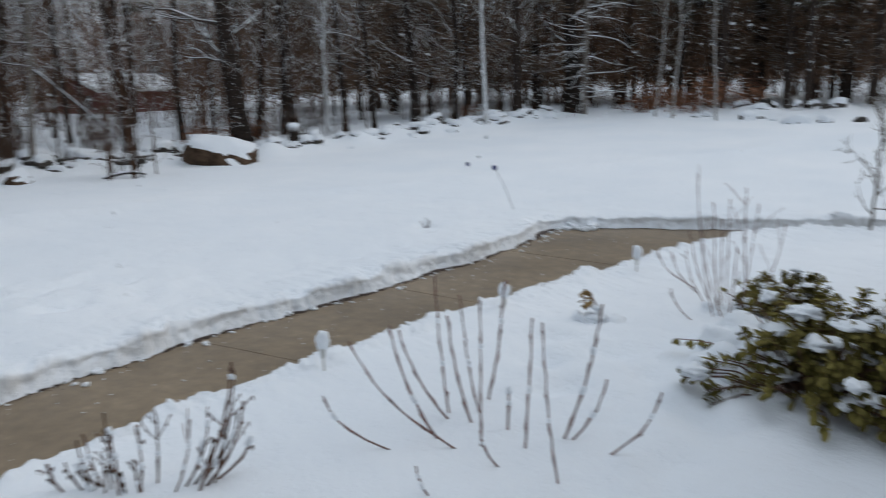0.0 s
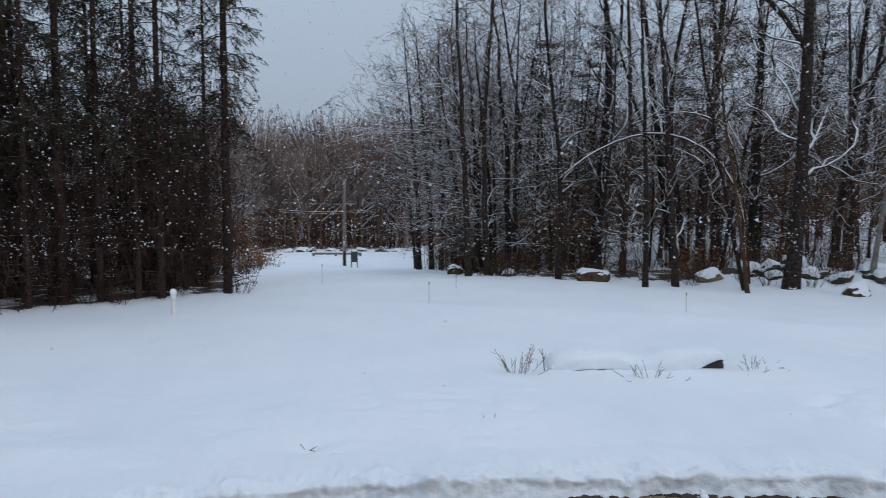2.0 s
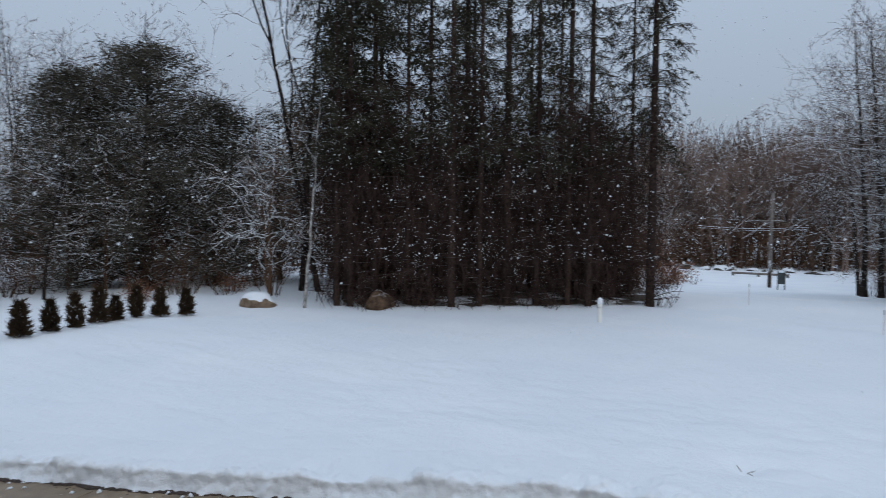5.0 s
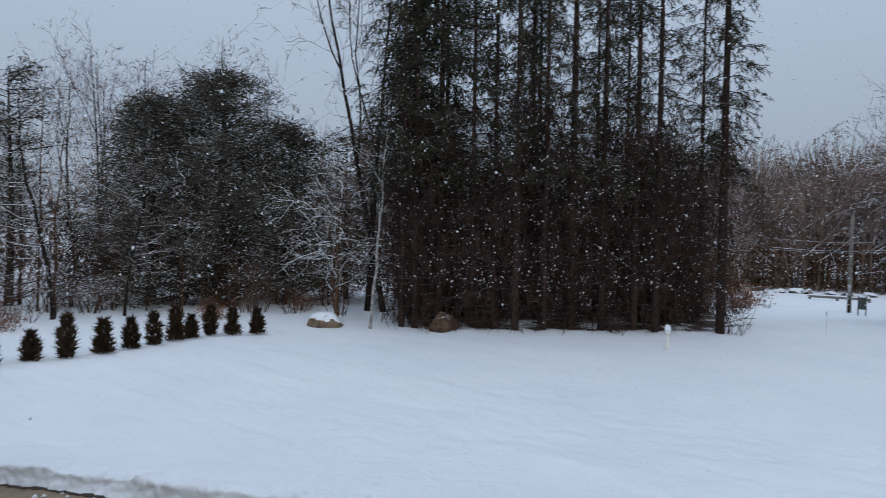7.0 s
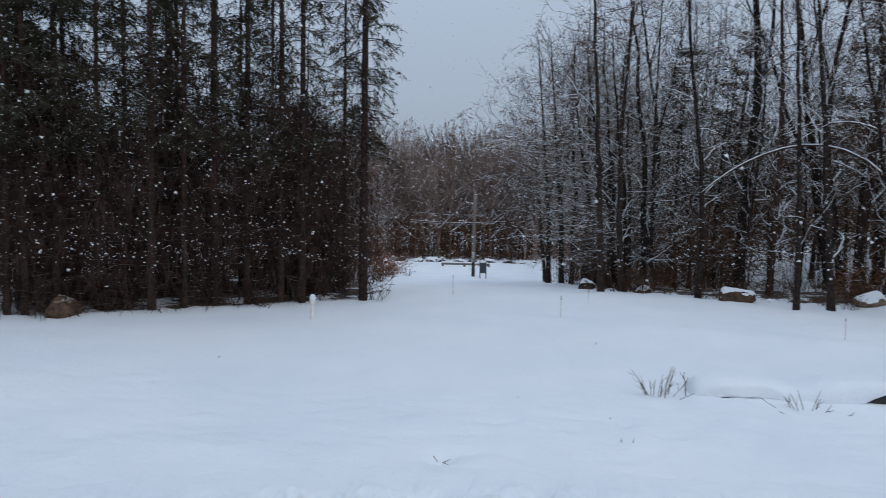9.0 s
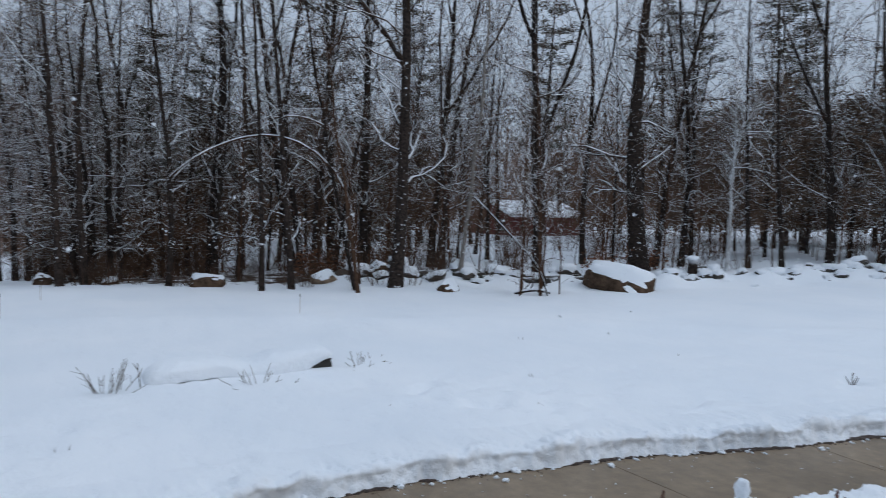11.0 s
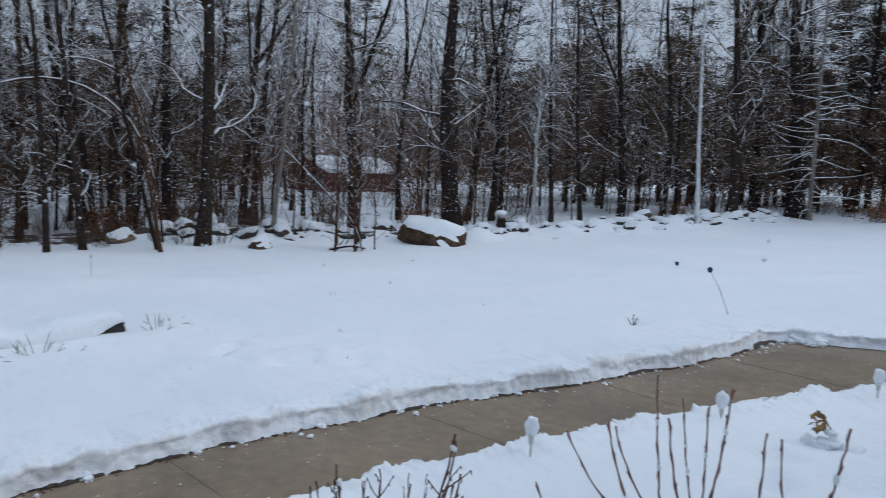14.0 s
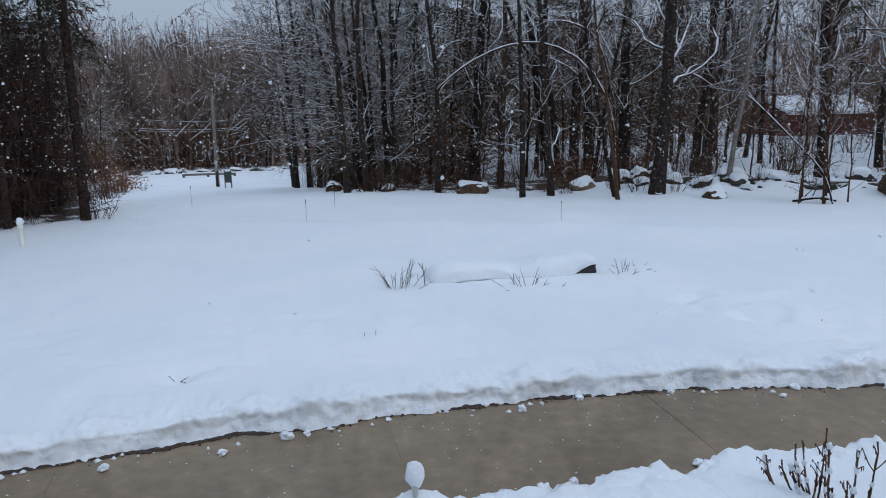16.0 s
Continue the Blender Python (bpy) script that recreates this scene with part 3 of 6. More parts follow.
def build_walk():
    root = thing("pavement", Matrix(), "wet brown-grey concrete garden walk cleared of snow", "walkway", kind="structure")
    far, near = curve_pts(FAR_EDGE, 200), curve_pts(NEAR_EDGE[1:][::-1], 200)
    far_o, near_o = far + (far - near) * 0.12, near - (far - near) * 0.12
    f0, n0 = int(np.argmin(np.abs(far[:, 1] - 0.28))), int(np.argmin(np.abs(near[:, 1] - 0.28)))
    step_f = 2.30 / (np.hypot(*np.diff(far, axis=0).T).mean())
    step_n = 2.30 / (np.hypot(*np.diff(near, axis=0).T).mean()) * 0.985
    cuts = [(min(max(int(f0 + k * step_f), 0), 199), min(max(int(n0 + k * step_n), 0), 199)) for k in range(-6, 7)]
    cuts = [c for i, c in enumerate(cuts) if i == 0 or (c[0] > cuts[i - 1][0] and c[1] > cuts[i - 1][1])]
    if cuts[-1] != (199, 199):
        cuts.append((199, 199))

    def block(poly, top, depth, name, material):
        bm = bmesh.new()
        f = bm.faces.new([bm.verts.new((p[0], p[1], top)) for p in poly])
        ex = bmesh.ops.extrude_face_region(bm, geom=[f])
        bmesh.ops.translate(bm, verts=[v for v in ex["geom"] if isinstance(v, bmesh.types.BMVert)], vec=(0, 0, -depth))
        bmesh.ops.recalc_face_normals(bm, faces=bm.faces[:])
        return part(name, bm, material, root)

    for (fa, na), (fb, nb) in zip(cuts[:-1], cuts[1:]):
        a = [far_o[int(i)] for i in np.linspace(fa, fb, 6)]
        b = [near_o[int(i)] for i in np.linspace(na, nb, 6)]
        g = 0.0042
        a[0], a[-1] = a[0] + (a[-1] - a[0]) * g, a[-1] - (a[-1] - a[0]) * g
        b[0], b[-1] = b[0] + (b[-1] - b[0]) * g, b[-1] - (b[-1] - b[0]) * g
        block(a + b[::-1], 0.0, 0.10, "slab", M_CONC)
    block([tuple(p) for p in near_o[::8]] + [tuple(p) for p in far_o[::-8]], -0.003, 0.09, "bedding", M_CONC)
    block([tuple(near_o[-1]), (-1.5, 11.2), (-0.3, 12.3), (9, 13.6), (9, 14.2), (-0.3, 13.0), (-2.4, 12.1), (-3.8, 11.6), tuple(far_o[-1])], -0.002, 0.10, "slab", M_CONC)


build_walk()


def foot_of_bank(x, y):
    return 0.06 * noise.noise(Vector((x * 1.6, y * 1.6, 1.0))) + 0.035 * noise.noise(Vector((x * 5, y * 5, 5.0))) + 0.02 * noise.noise(Vector((x * 14, y * 14, 6.0)))


def normals_of(line):
    t = np.gradient(line, axis=0)
    return np.stack([t[:, 1], -t[:, 0]], -1) / np.hypot(t[:, 0], t[:, 1])[:, None]


def snow_bank(path, n, face, back, rough, seed, name, label, inward=0.0, broken=0.0):
    """The shovelled edge of the snow: a steep broken face, a ragged lip and loose clods behind it."""
    line = curve_pts(path, n)
    nn = normals_of(line)
    prof = [(0.0, a) for a in np.linspace(0, 1, 9)] + [(b, 1.0) for b in (0.02, 0.045, 0.075, 0.11, 0.15, 0.2, 0.26, 0.33, 0.42, 0.55, 0.7, 0.85, 1.0)]
    m = len(prof)
    base = np.zeros((n, m, 2))
    for k, (b, a) in enumerate(prof):
        base[:, k] = line - nn * (b * back)
    ground_z = snow_z(base[..., 0].ravel(), base[..., 1].ravel()).reshape(n, m)
    v = []
    for i in range(n):
        x0, y0 = line[i]
        w = foot_of_bank(x0, y0) - inward
        ragged = noise.noise(Vector((x0 * 2.2, y0 * 2.2, seed)))
        w += broken * (0.05 * noise.cell(Vector((x0 * 7, y0 * 7, seed))) + 0.03 * noise.noise(Vector((x0 * 18, y0 * 18, seed))))
        over = 0.018 * noise.noise(Vector((x0 * 3.4, y0 * 3.4, seed + 4)))
        for k, (b, a) in enumerate(prof):
            fade = max(0.0, 1 - b * 1.15)
            up = ground_z[i, k] + face * fade * (1 + 0.45 * ragged) - 0.02 * float(smooth01(b, 0.85, 1.0))
            z = 0.006 + (up - 0.006) * a if b == 0 else up
            q = Vector((x0 - nn[i, 0] * b * back, y0 - nn[i, 1] * b * back, z))
            d = rough * fade * (0.034 * noise.noise(q * 2.6 + Vector((seed, 0, 0))) + 0.020 * abs(noise.noise(q * 8 + Vector((0, seed, 0)))) + 0.010 * noise.noise(q * 19) + 0.006 * noise.noise(q * 45))
            slope = 0.035 * a + 0.016 * math.sin(math.pi * a) if b == 0 else 0.035 + 0.04 * min(1.0, b / 0.11)
            out = (w * max(0.0, 1 - b * 2)) - slope * max(0.0, 1 - b * 3) + over * a * fade + (d if b < 0.1 else 0)
            lift = abs(d) * 1.6 * a if b > 0 else d * 0.6 * a
            v.append((q.x + nn[i, 0] * out, q.y + nn[i, 1] * out, q.z + lift))
    f = [(i * m + k, (i + 1) * m + k, (i + 1) * m + k + 1, i * m + k + 1) for i in range(n - 1) for k in range(m - 1)]
    return tagged(mesh_obj(name, v, f, M_SNOW), label, "snow bank", kind="structure")


FAR_LINE = FAR_EDGE + END_EDGE[:4]
NEAR_LINE = END_EDGE[6:] + NEAR_EDGE
snow_bank(FAR_LINE, 1500, 0.030, 1.05, 1.7, 3.0, "snow_bank", "shovelled bank of grey-white snow along the concrete walk")
snow_bank(NEAR_LINE, 1100, 0.018, 1.0, 1.7, 8.0, "snow_bank", "low broken edge of snow beside the flower bed", 0.10, 0.45)


def edge_of_walk():
    """Dark wet soil and leaf bits that show under the foot of the snow bank, and crumbs of snow on the concrete."""
    r2 = random.Random(31)
    far = curve_pts(FAR_EDGE, 900)
    nn = normals_of(far)
    v, f = [], []
    for i, (p, n) in enumerate(zip(far, nn)):
        show = max(0.0, noise.noise(Vector((p[0] * 1.1, p[1] * 1.1, 4.0))) + 0.52)
        w = foot_of_bank(*p) - 0.016 + 0.050 * show + 0.022 * noise.noise(Vector((p[0] * 9, p[1] * 17, 2.0))) + 0.022 * noise.noise(Vector((p[0] * 31, p[1] * 31, 7.0))) + 0.012 * r2.random()
        a, b = p - n * 0.15, p + n * w
        v += [(a[0], a[1], 0.025), (b[0], b[1], 0.010 + 0.006 * r2.random()), (b[0] + n[0] * 0.008, b[1] + n[1] * 0.008, 0.0005)]
    for i in range(899):
        for k in range(2):
            f.append((3 * i + k, 3 * i + 3 + k, 3 * i + 4 + k, 3 * i + 1 + k))
    tagged(mesh_obj("trim", v, f, M_SOIL), "dark wet soil edge along the concrete walk", "edging", kind="structure")
    far = curve_pts(FAR_EDGE, 420)
    ac = Acc()

    def lump(x, y, z, s, ac=ac):
        n0 = len(ac.v)
        base = [Vector((1, 0, 0)), Vector((-1, 0, 0)), Vector((0, 1, 0)), Vector((0, -1, 0)), Vector((0, 0, 0.8)), Vector((0, 0, -0.4))]
        for b in base:
            ac.v.append(Vector((x, y, z)) + b * s * r2.uniform(0.6, 1.3))
        for t in ((0, 2, 4), (2, 1, 4), (1, 3, 4), (3, 0, 4), (2, 0, 5), (1, 2, 5), (3, 1, 5), (0, 3, 5)):
            ac.f.append(tuple(n0 + k for k in t))

    near = curve_pts(NEAR_EDGE[1:][::-1], 420)
    bits = Acc()
    for _ in range(420):
        i = r2.randrange(60, 420)
        p, q = far[i], (near[i] - far[i]) / np.hypot(*(near[i] - far[i]))
        w = foot_of_bank(*p) + abs(r2.gauss(0.0, 0.045))
        lump(p[0] + q[0] * w, p[1] + q[1] * w, 0.002, r2.uniform(0.004, 0.013), bits)
    tagged(mesh_obj("soil_bits", bits.v, bits.f, M_SOIL, smooth=False), "dark bits of soil and bark along the edge of the walk", "soil", kind="stuff")
    for _ in range(420):
        i = r2.randrange(60, 420)
        k = r2.random() ** 2.2 if r2.random() < 0.75 else r2.random()
        p = far[i] + (near[i] - far[i]) * (0.02 + 0.9 * k)
        lump(p[0], p[1], 0.003, r2.uniform(0.004, 0.012) if k > 0.12 else r2.uniform(0.006, 0.034))
    tagged(mesh_obj("snow_crumbs", ac.v, ac.f, M_SNOW), "crumbs of snow scattered on the wet concrete", "snow", kind="stuff")


edge_of_walk()



def house_wall():
    """Unseen house wall added behind the viewer; closes that side and screens its sky light."""
    root = thing("wall_house", Matrix(), "unseen pale lap-sided house wall added behind the viewer", "wall", kind="structure")
    for i in range(17):
        bm = bmesh.new()
        z0 = 0.2 * i
        pr = [(1.45, z0), (1.43, z0), (1.445, z0 + 0.215), (1.60, z0 + 0.2), (1.60, z0)]
        a = [bm.verts.new((x, -9.0, z)) for x, z in pr]
        b = [bm.verts.new((x, 9.0, z)) for x, z in pr]
        bm.faces.new(a)
        bm.faces.new(b[::-1])
        for k in range(5):
            bm.faces.new((a[k], b[k], b[(k + 1) % 5], a[(k + 1) % 5]))
        bmesh.ops.recalc_face_normals(bm, faces=bm.faces[:])
        part("board", bm, M_HOUSE, root)


house_wall()


def on_snow(x, y, rz=0.0, sink=0.0):
    return pose(x, y, float(lie(x, y)) - sink, 0, 0, rz)


# ---------------------------------------------------------------- woodland edge, trunk by trunk
EDGE_A = [  # x, y, radius, lean x, lean y
    (-18.57, 7.34, 0.055, -0.050, -0.142), (-22.64, 9.20, 0.175, -0.001, -0.004), (-18.81, 8.66, 0.196, 0.007, 0.016),
    (-25.01, 13.0, 0.165, 0.031, 0.059), (-24.69, 13.1, 0.135, 0.081, 0.145), (-19.25, 13.90, 0.169, -0.010, -0.015),
    (-23.33, 19.13, 0.129, -0.027, -0.034), (-20.01, 19.01, 0.36, -0.002, -0.003), (-21.18, 20.99, 0.142, 0.124, 0.119),
    (-20.44, 21.62, 0.129, -0.017, -0.017), (-18.61, 23.21, 0.105, -0.025, -0.020), (-17.73, 23.96, 0.105, -0.033, -0.024),
]
EDGE_B = [
    (-18.14, 27.46, 0.168, -0.018, -0.012), (-16.97, 28.93, 0.144, -0.022, -0.013), (-13.72, 28.74, 0.219, -0.025, -0.012),
    (-15.14, 34.07, 0.27, -0.047, -0.021), (-12.90, 32.96, 0.40, -0.028, -0.011), (-17.63, 48.00, 0.224, -0.058, -0.021),
    (-13.50, 42.00, 0.27, 0.032, 0.010), (-9.41, 46.00, 0.171, -0.057, -0.011),
]
EDGE_C = [
    (-22.92, 0.24, 0.107, 0.001, -0.032), (-23.14, 0.87, 0.109, 0.0, 0.007), (-21.21, 2.88, 0.084, 0.0, 0.004),
    (-26.22, 4.97, 0.199, 0.001, 0.002), (-22.87, 5.16, 0.110, 0.001, 0.002), (-19.31, 4.97, 0.078, -0.008, -0.030),
    (-19.34, 5.79, 0.094, -0.018, -0.065), (-23.76, 7.84, 0.135, 0.024, 0.071),
    (-25.18, 1.94, 0.089, 0.001, 0.014), (-17.57, 12.94, 0.076, -0.035, -0.048),
    (-26.5, 8.0, 0.17, -0.042, -0.158), (-27.78, 9.25, 0.125, 0.004, 0.011),
]
for k, (x, y, r, lx, ly) in enumerate(EDGE_A + EDGE_B + EDGE_C):
    thin = r < 0.12
    bare_tree(on_snow(x, y), random.Random(k).uniform(10, 13) if thin else random.Random(k).uniform(13, 17), r, (lx, ly), 100 + k,
              first=0.12 if thin else 0.16, limbs=24 if thin else 30, twigs=7, fine=5, fork=0.0 if thin or k % 3 == 1 else 0.28 + 0.05 * (k % 5), reach=1.0 if thin else 1.1, bend=0.012, twig=M_EDGETWIG,
              label="slender leafless tree with dark bark, snow along its twigs" if thin else "tall leafless tree with thick dark trunk and snow-dusted twigs")
PALE = [(-19.23, 11.01, 0.072, 0.032, 0.055, 12), (-18.42, 21.84, 0.088, 0.017, 0.015, 6.5), (-13.5, 25.49, 0.080, -0.018, -0.009, 14), (-18.0, 7.2, 0.059, -0.05, -0.124, 7)]
for k, (x, y, r, lx, ly, h) in enumerate(PALE):
    bare_tree(on_snow(x, y), h, r, (lx, ly), 300 + k, first=0.3, limbs=26 if k == 1 else 14, fork=0.62 if k == 1 else 0.0, thin=0.020 if k == 1 else 0.011, bark=(M_POLE, M_SNOWLIMB, M_SNOWLIMB, M_BROWN)[k], limb=M_SNOWLIMB if k in (1, 2) else None, twig=M_FROST if k in (1, 2) else None, name="birch_tree", bend=0.006 if k == 2 else 0.012,
              label="slender pale-barked leafless tree at the lawn's edge" if k != 3 else "thin leaning tree with tan bark at the lawn's edge")
for k, (x, y, h, lx, ly) in enumerate([(-5.8, 29.6, 7.5, -0.05, 0.10), (-7.7, 30.6, 6.5, 0.03, 0.02), (-8.6, 31.4, 7.0, 0.05, -0.02)]):
    bare_tree(on_snow(x, y), h, 0.045, (lx, ly), 330 + k, first=0.35, limbs=10, twigs=5, fine=4, bark=M_BIRCH, name="birch_tree", bend=0.012, label="slender pale sapling leaning among darker trunks")
# a dead spruce with level, snow-laden branches
bare_tree(on_snow(-12.09, 32.4), 13, 0.105, (0.002, 0.001), 350, first=0.05, limbs=96, twigs=3, fine=2, bark=M_POLE, flat=0.93, droop=-0.035, reach=0.70, crook=0.14, bend=0.001, shape="level", limb=M_SNOWLIMB, thin=0.034, name="dead_spruce",
          label="dead spruce with level bare branches edged in snow")

# the deeper woods: copies of some built trees
rng = random.Random(7)
pool = [bare_tree(on_snow(-30 - 2.0 * i, 12 + 3.1 * i), 9.5 + 0.8 * (i % 5), 0.06 + 0.018 * (i % 5), (0.05 * (i % 3 - 1), 0.04 * (i % 2)), 400 + i, first=0.2, limbs=26, twigs=6, fine=4,
                  fork=0.45 if i % 2 else 0, reach=1.1, bend=0.014, hair=0.0062, thin=0.014, twig=M_EDGETWIG, lean_mesh=True, label="leafless woodland tree, grey-brown twigs frosted with snow") for i in range(8)]
far_pool = [bare_tree(on_snow(-42 - 2.0 * i, 22 + 5 * i), 10.5 + 0.8 * i, 0.07 + 0.014 * i, (0.03, -0.03), 410 + i, first=0.22, limbs=22, twigs=5, fine=6, fork=0.4 if i % 2 else 0, reach=1.25, bend=0.014, hair=0.008, thin=0.017, lean_mesh=True,
                      label="distant leafless woodland tree, grey-brown twigs frosted with snow") for i in range(4)]
saplings = [bare_tree(on_snow(-21.5 + 0.6 * i, 10.5 + 2.2 * i), 4.0 + 0.7 * i, 0.025 + 0.004 * i, (0.02 * (i - 2), 0.03), 420 + i, first=0.1, limbs=18, twigs=4, fine=3, bend=0.02, reach=1.5, flat=0.3, lean_mesh=True,
                      bark=M_TWIG, limb=M_TWIGSNOW, name="sapling", label="thin leafless sapling with snow-dusted twigs", group="saplings") for i in range(5)]


def scatter_copies(pool, n, where, smin=0.8, smax=1.2):
    for _ in range(n):
        src = rng.choice(pool)
        x, y = where()
        sc = rng.uniform(smin, smax)
        c = copy_thing(src, on_snow(x, y, rng.uniform(0, 360)))
        c.scale = (sc, sc, sc * rng.uniform(0.9, 1.1))


def band(path, lo, hi):
    """A random place behind a line of points, lo to hi metres farther from the house."""
    def w():
        i = rng.randrange(len(path) - 1)
        k = rng.random()
        x = path[i][0] + (path[i + 1][0] - path[i][0]) * k
        y = path[i][1] + (path[i + 1][1] - path[i][1]) * k
        r = math.hypot(x, y)
        f = (r + rng.uniform(lo, hi)) / r
        return x * f, y * f
    return w


def open_view(where):
    """Keeps most trees out of the thin strip of wood before the red house."""
    def w():
        while True:
            x, y = where()
            off = abs(math.degrees(math.atan2(y, -x)) - 35.2)
            if off > 3.4 or math.hypot(x, y) > 62 or rng.random() < 0.22:
                return x, y
    return w


RIGHT_LINE = [(-24, -0.5), (-21.5, 3.0), (-20, 6), (-19.5, 9), (-19, 12), (-18.5, 16), (-18, 21), (-17, 27), (-14, 33), (-10, 38), (-4, 42), (4, 44)]
scatter_copies(pool, 34, open_view(band(RIGHT_LINE, 2, 16)))
scatter_copies(far_pool, 44, open_view(band(RIGHT_LINE, 12, 42)), 0.9, 1.3)
scatter_copies(far_pool, 14, band([(-16, 33), (-10, 38), (-4, 42), (4, 44)], 8, 25), 1.15, 1.45)
scatter_copies(saplings, 40, band(RIGHT_LINE, 1.2, 12), 0.7, 1.2)
scatter_copies(saplings, 16, band(WALL_B, 0.6, 3.0), 0.6, 1.0)

# frosted trees that lean over the clearing, and more along its right side
frosted = [bare_tree(on_snow(x, y), h, r, (lx, ly), 440 + k, first=0.10, limbs=38, twigs=5, fine=6, flat=0.45, droop=0.0, reach=1.0, shape="round", hair=0.0065, thin=0.017, limb=M_FROST, twig=M_FROST, bend=0.02, lean_mesh=True,
                     name="frosted_tree", label="leafless tree with wide level branches white with frost", group="frosted trees")
           for k, (x, y, h, r, lx, ly) in enumerate([(-25.8, 0.6, 10, 0.09, -0.01, -0.015), (-30.5, 0.2, 10.5, 0.10, 0.0, -0.02), (-43.5, -2.6, 11.0, 0.11, 0.0, -0.03)])]
spread = bare_tree(on_snow(-36.7, -1.4), 12.5, 0.14, (0.0, -0.07), 447, first=0.26, limbs=46, twigs=6, fine=6, flat=0.25, droop=0.02, reach=1.12, shape="round", hair=0.007, thin=0.022, limb=M_FROST, twig=M_FROST, bend=0.012, fork=0.35, lean_mesh=True,
                   name="frosted_tree", label="wide leafless tree spreading over the snowy clearing", group="frosted trees")
CLEAR_RIGHT = [(-25, 0.8), (-30, 0.2), (-36, -1.0), (-44, -2.0), (-54, -3.0), (-66, -4.0)]
CLEAR_LEFT = [(-20.5, -8.0), (-26, -10.5), (-34, -13.0), (-44, -15.0), (-56, -17.0), (-68, -19.0)]
ROAD_END = [(-74, -28), (-76, -20), (-78, -12), (-78, -4), (-76, 6)]


def beside(path, lo, hi, sign):
    def w():
        i = rng.randrange(len(path) - 1)
        k = rng.random()
        x = path[i][0] + (path[i + 1][0] - path[i][0]) * k
        y = path[i][1] + (path[i + 1][1] - path[i][1]) * k
        return x, y + sign * rng.uniform(lo, hi)
    return w


copy_thing(spread, on_snow(-37.6, -2.1, 25))
for x, y, sc, rz in ((-35.6, -0.9, 1.2, 310), (-24.6, 1.6, 1.15, 40), (-27.6, 0.7, 1.2, 160), (-32.4, -0.3, 1.15, 280)):
    c = copy_thing(frosted[0], on_snow(x, y, rz))
    c.scale = (sc * 1.15, sc * 1.15, sc)
scatter_copies(frosted, 18, beside(CLEAR_RIGHT, 0.3, 6, 1), 0.7, 1.1)
scatter_copies(far_pool, 12, beside(CLEAR_RIGHT, 2, 9, 1), 0.7, 1.0)
scatter_copies(frosted, 12, beside(CLEAR_LEFT, 0, 6, -1), 0.6, 0.95)
scatter_copies(far_pool, 6, beside(CLEAR_LEFT, 2, 8, -1), 0.6, 0.85)
scatter_copies(frosted, 14, band(ROAD_END, 0, 14), 0.9, 1.25)

# ---------------------------------------------------------------- grove of tall conifers
GROVE = [(-17.83, -5.94, 0.124), (-16.77, -7.19, 0.099), (-16.82, -7.77, 0.093), (-16.14, -8.34, 0.092), (-15.76, -9.01, 0.120), (-15.03, -9.36, 0.074),
         (-14.55, -9.89, 0.101), (-14.43, -10.47, 0.074), (-14.18, -10.97, 0.074), (-13.69, -11.63, 0.101), (-13.22, -12.03, 0.086), (-13.07, -12.33, 0.086)]
grove_pool = []
for k, (x, y, r) in enumerate(GROVE):
    h = random.Random(k).uniform(16, 18.5)
    last = k > 8
    grove_pool.append(conifer(on_snow(x, y), h, r, 500 + k, crown=0.22, base_reach=0.8 if k == 0 else 1.3, dead=0.8 if k == 0 else 1.0, reach=1.6 if last else 0.85 if k == 0 else 1.05, sprays=120 if last or k == 0 else 82, needles=114 if last else 76, size=1.1))
for x, y, rz in ((-14.2, -13.0, 130), (-14.9, -12.4, 250)):
    copy_thing(grove_pool[10], on_snow(x, y, rz))
GROVE_LINE = [(-18.6, -6.2), (-17.2, -7.6), (-15.5, -9.4), (-14.3, -11.2), (-13.4, -12.4)]
scatter_copies(grove_pool[:9], 6, band(GROVE_LINE, 0.8, 7.0), 0.85, 1.0)
thicket = [conifer(on_snow(-18.6 + 1.6 * i, -8.4 - 1.5 * i), 4.3 + 0.3 * i, 0.05, 530 + i, crown=0.85, reach=0.5, dead=1.05, sprays=8, needles=14, base_reach=1.5,
                   name="thicket_conifer", label="dead brown understorey conifer in the dark grove") for i in range(3)]
scatter_copies(thicket, 30, band([(-17.9, -7.0)] + GROVE_LINE[1:], 0.5, 8.0), 0.85, 1.12)



def grove_floor():
    """The dark, nearly snow-free floor under the dense conifers."""
    P = [Vector((x, y, 0)) for x, y in GROVE_LINE]
    v, f, nu, nw = [], [], 60, 16
    for i in range(nu + 1):
        q = at_path(P, i / nu)[0]
        out = Vector((q.x, q.y, 0)).normalized()
        for j in range(nw + 1):
            k = j / nw
            w = -0.35 + 0.5 * noise.noise(Vector((i * 0.35, 0, 3))) + 0.25 * noise.noise(Vector((i * 1.1, 0, 9))) if j == 0 else -0.1 + 7.5 * k
            p = q + out * w
            v.append((p.x, p.y, float(lie(p.x, p.y)) + (0.012 if j == 0 else 0.07 + 0.05 * noise.noise(p * 1.5))))
    for i in range(nu):
        for j in range(nw):
            a = i * (nw + 1) + j
            f.append((a, a + nw + 1, a + nw + 2, a + 1))
    tagged(mesh_obj("leaf_litter", v, f, M_LITTER), "dark needle litter with thin snow under the conifers", "ground", kind="structure")


grove_floor()


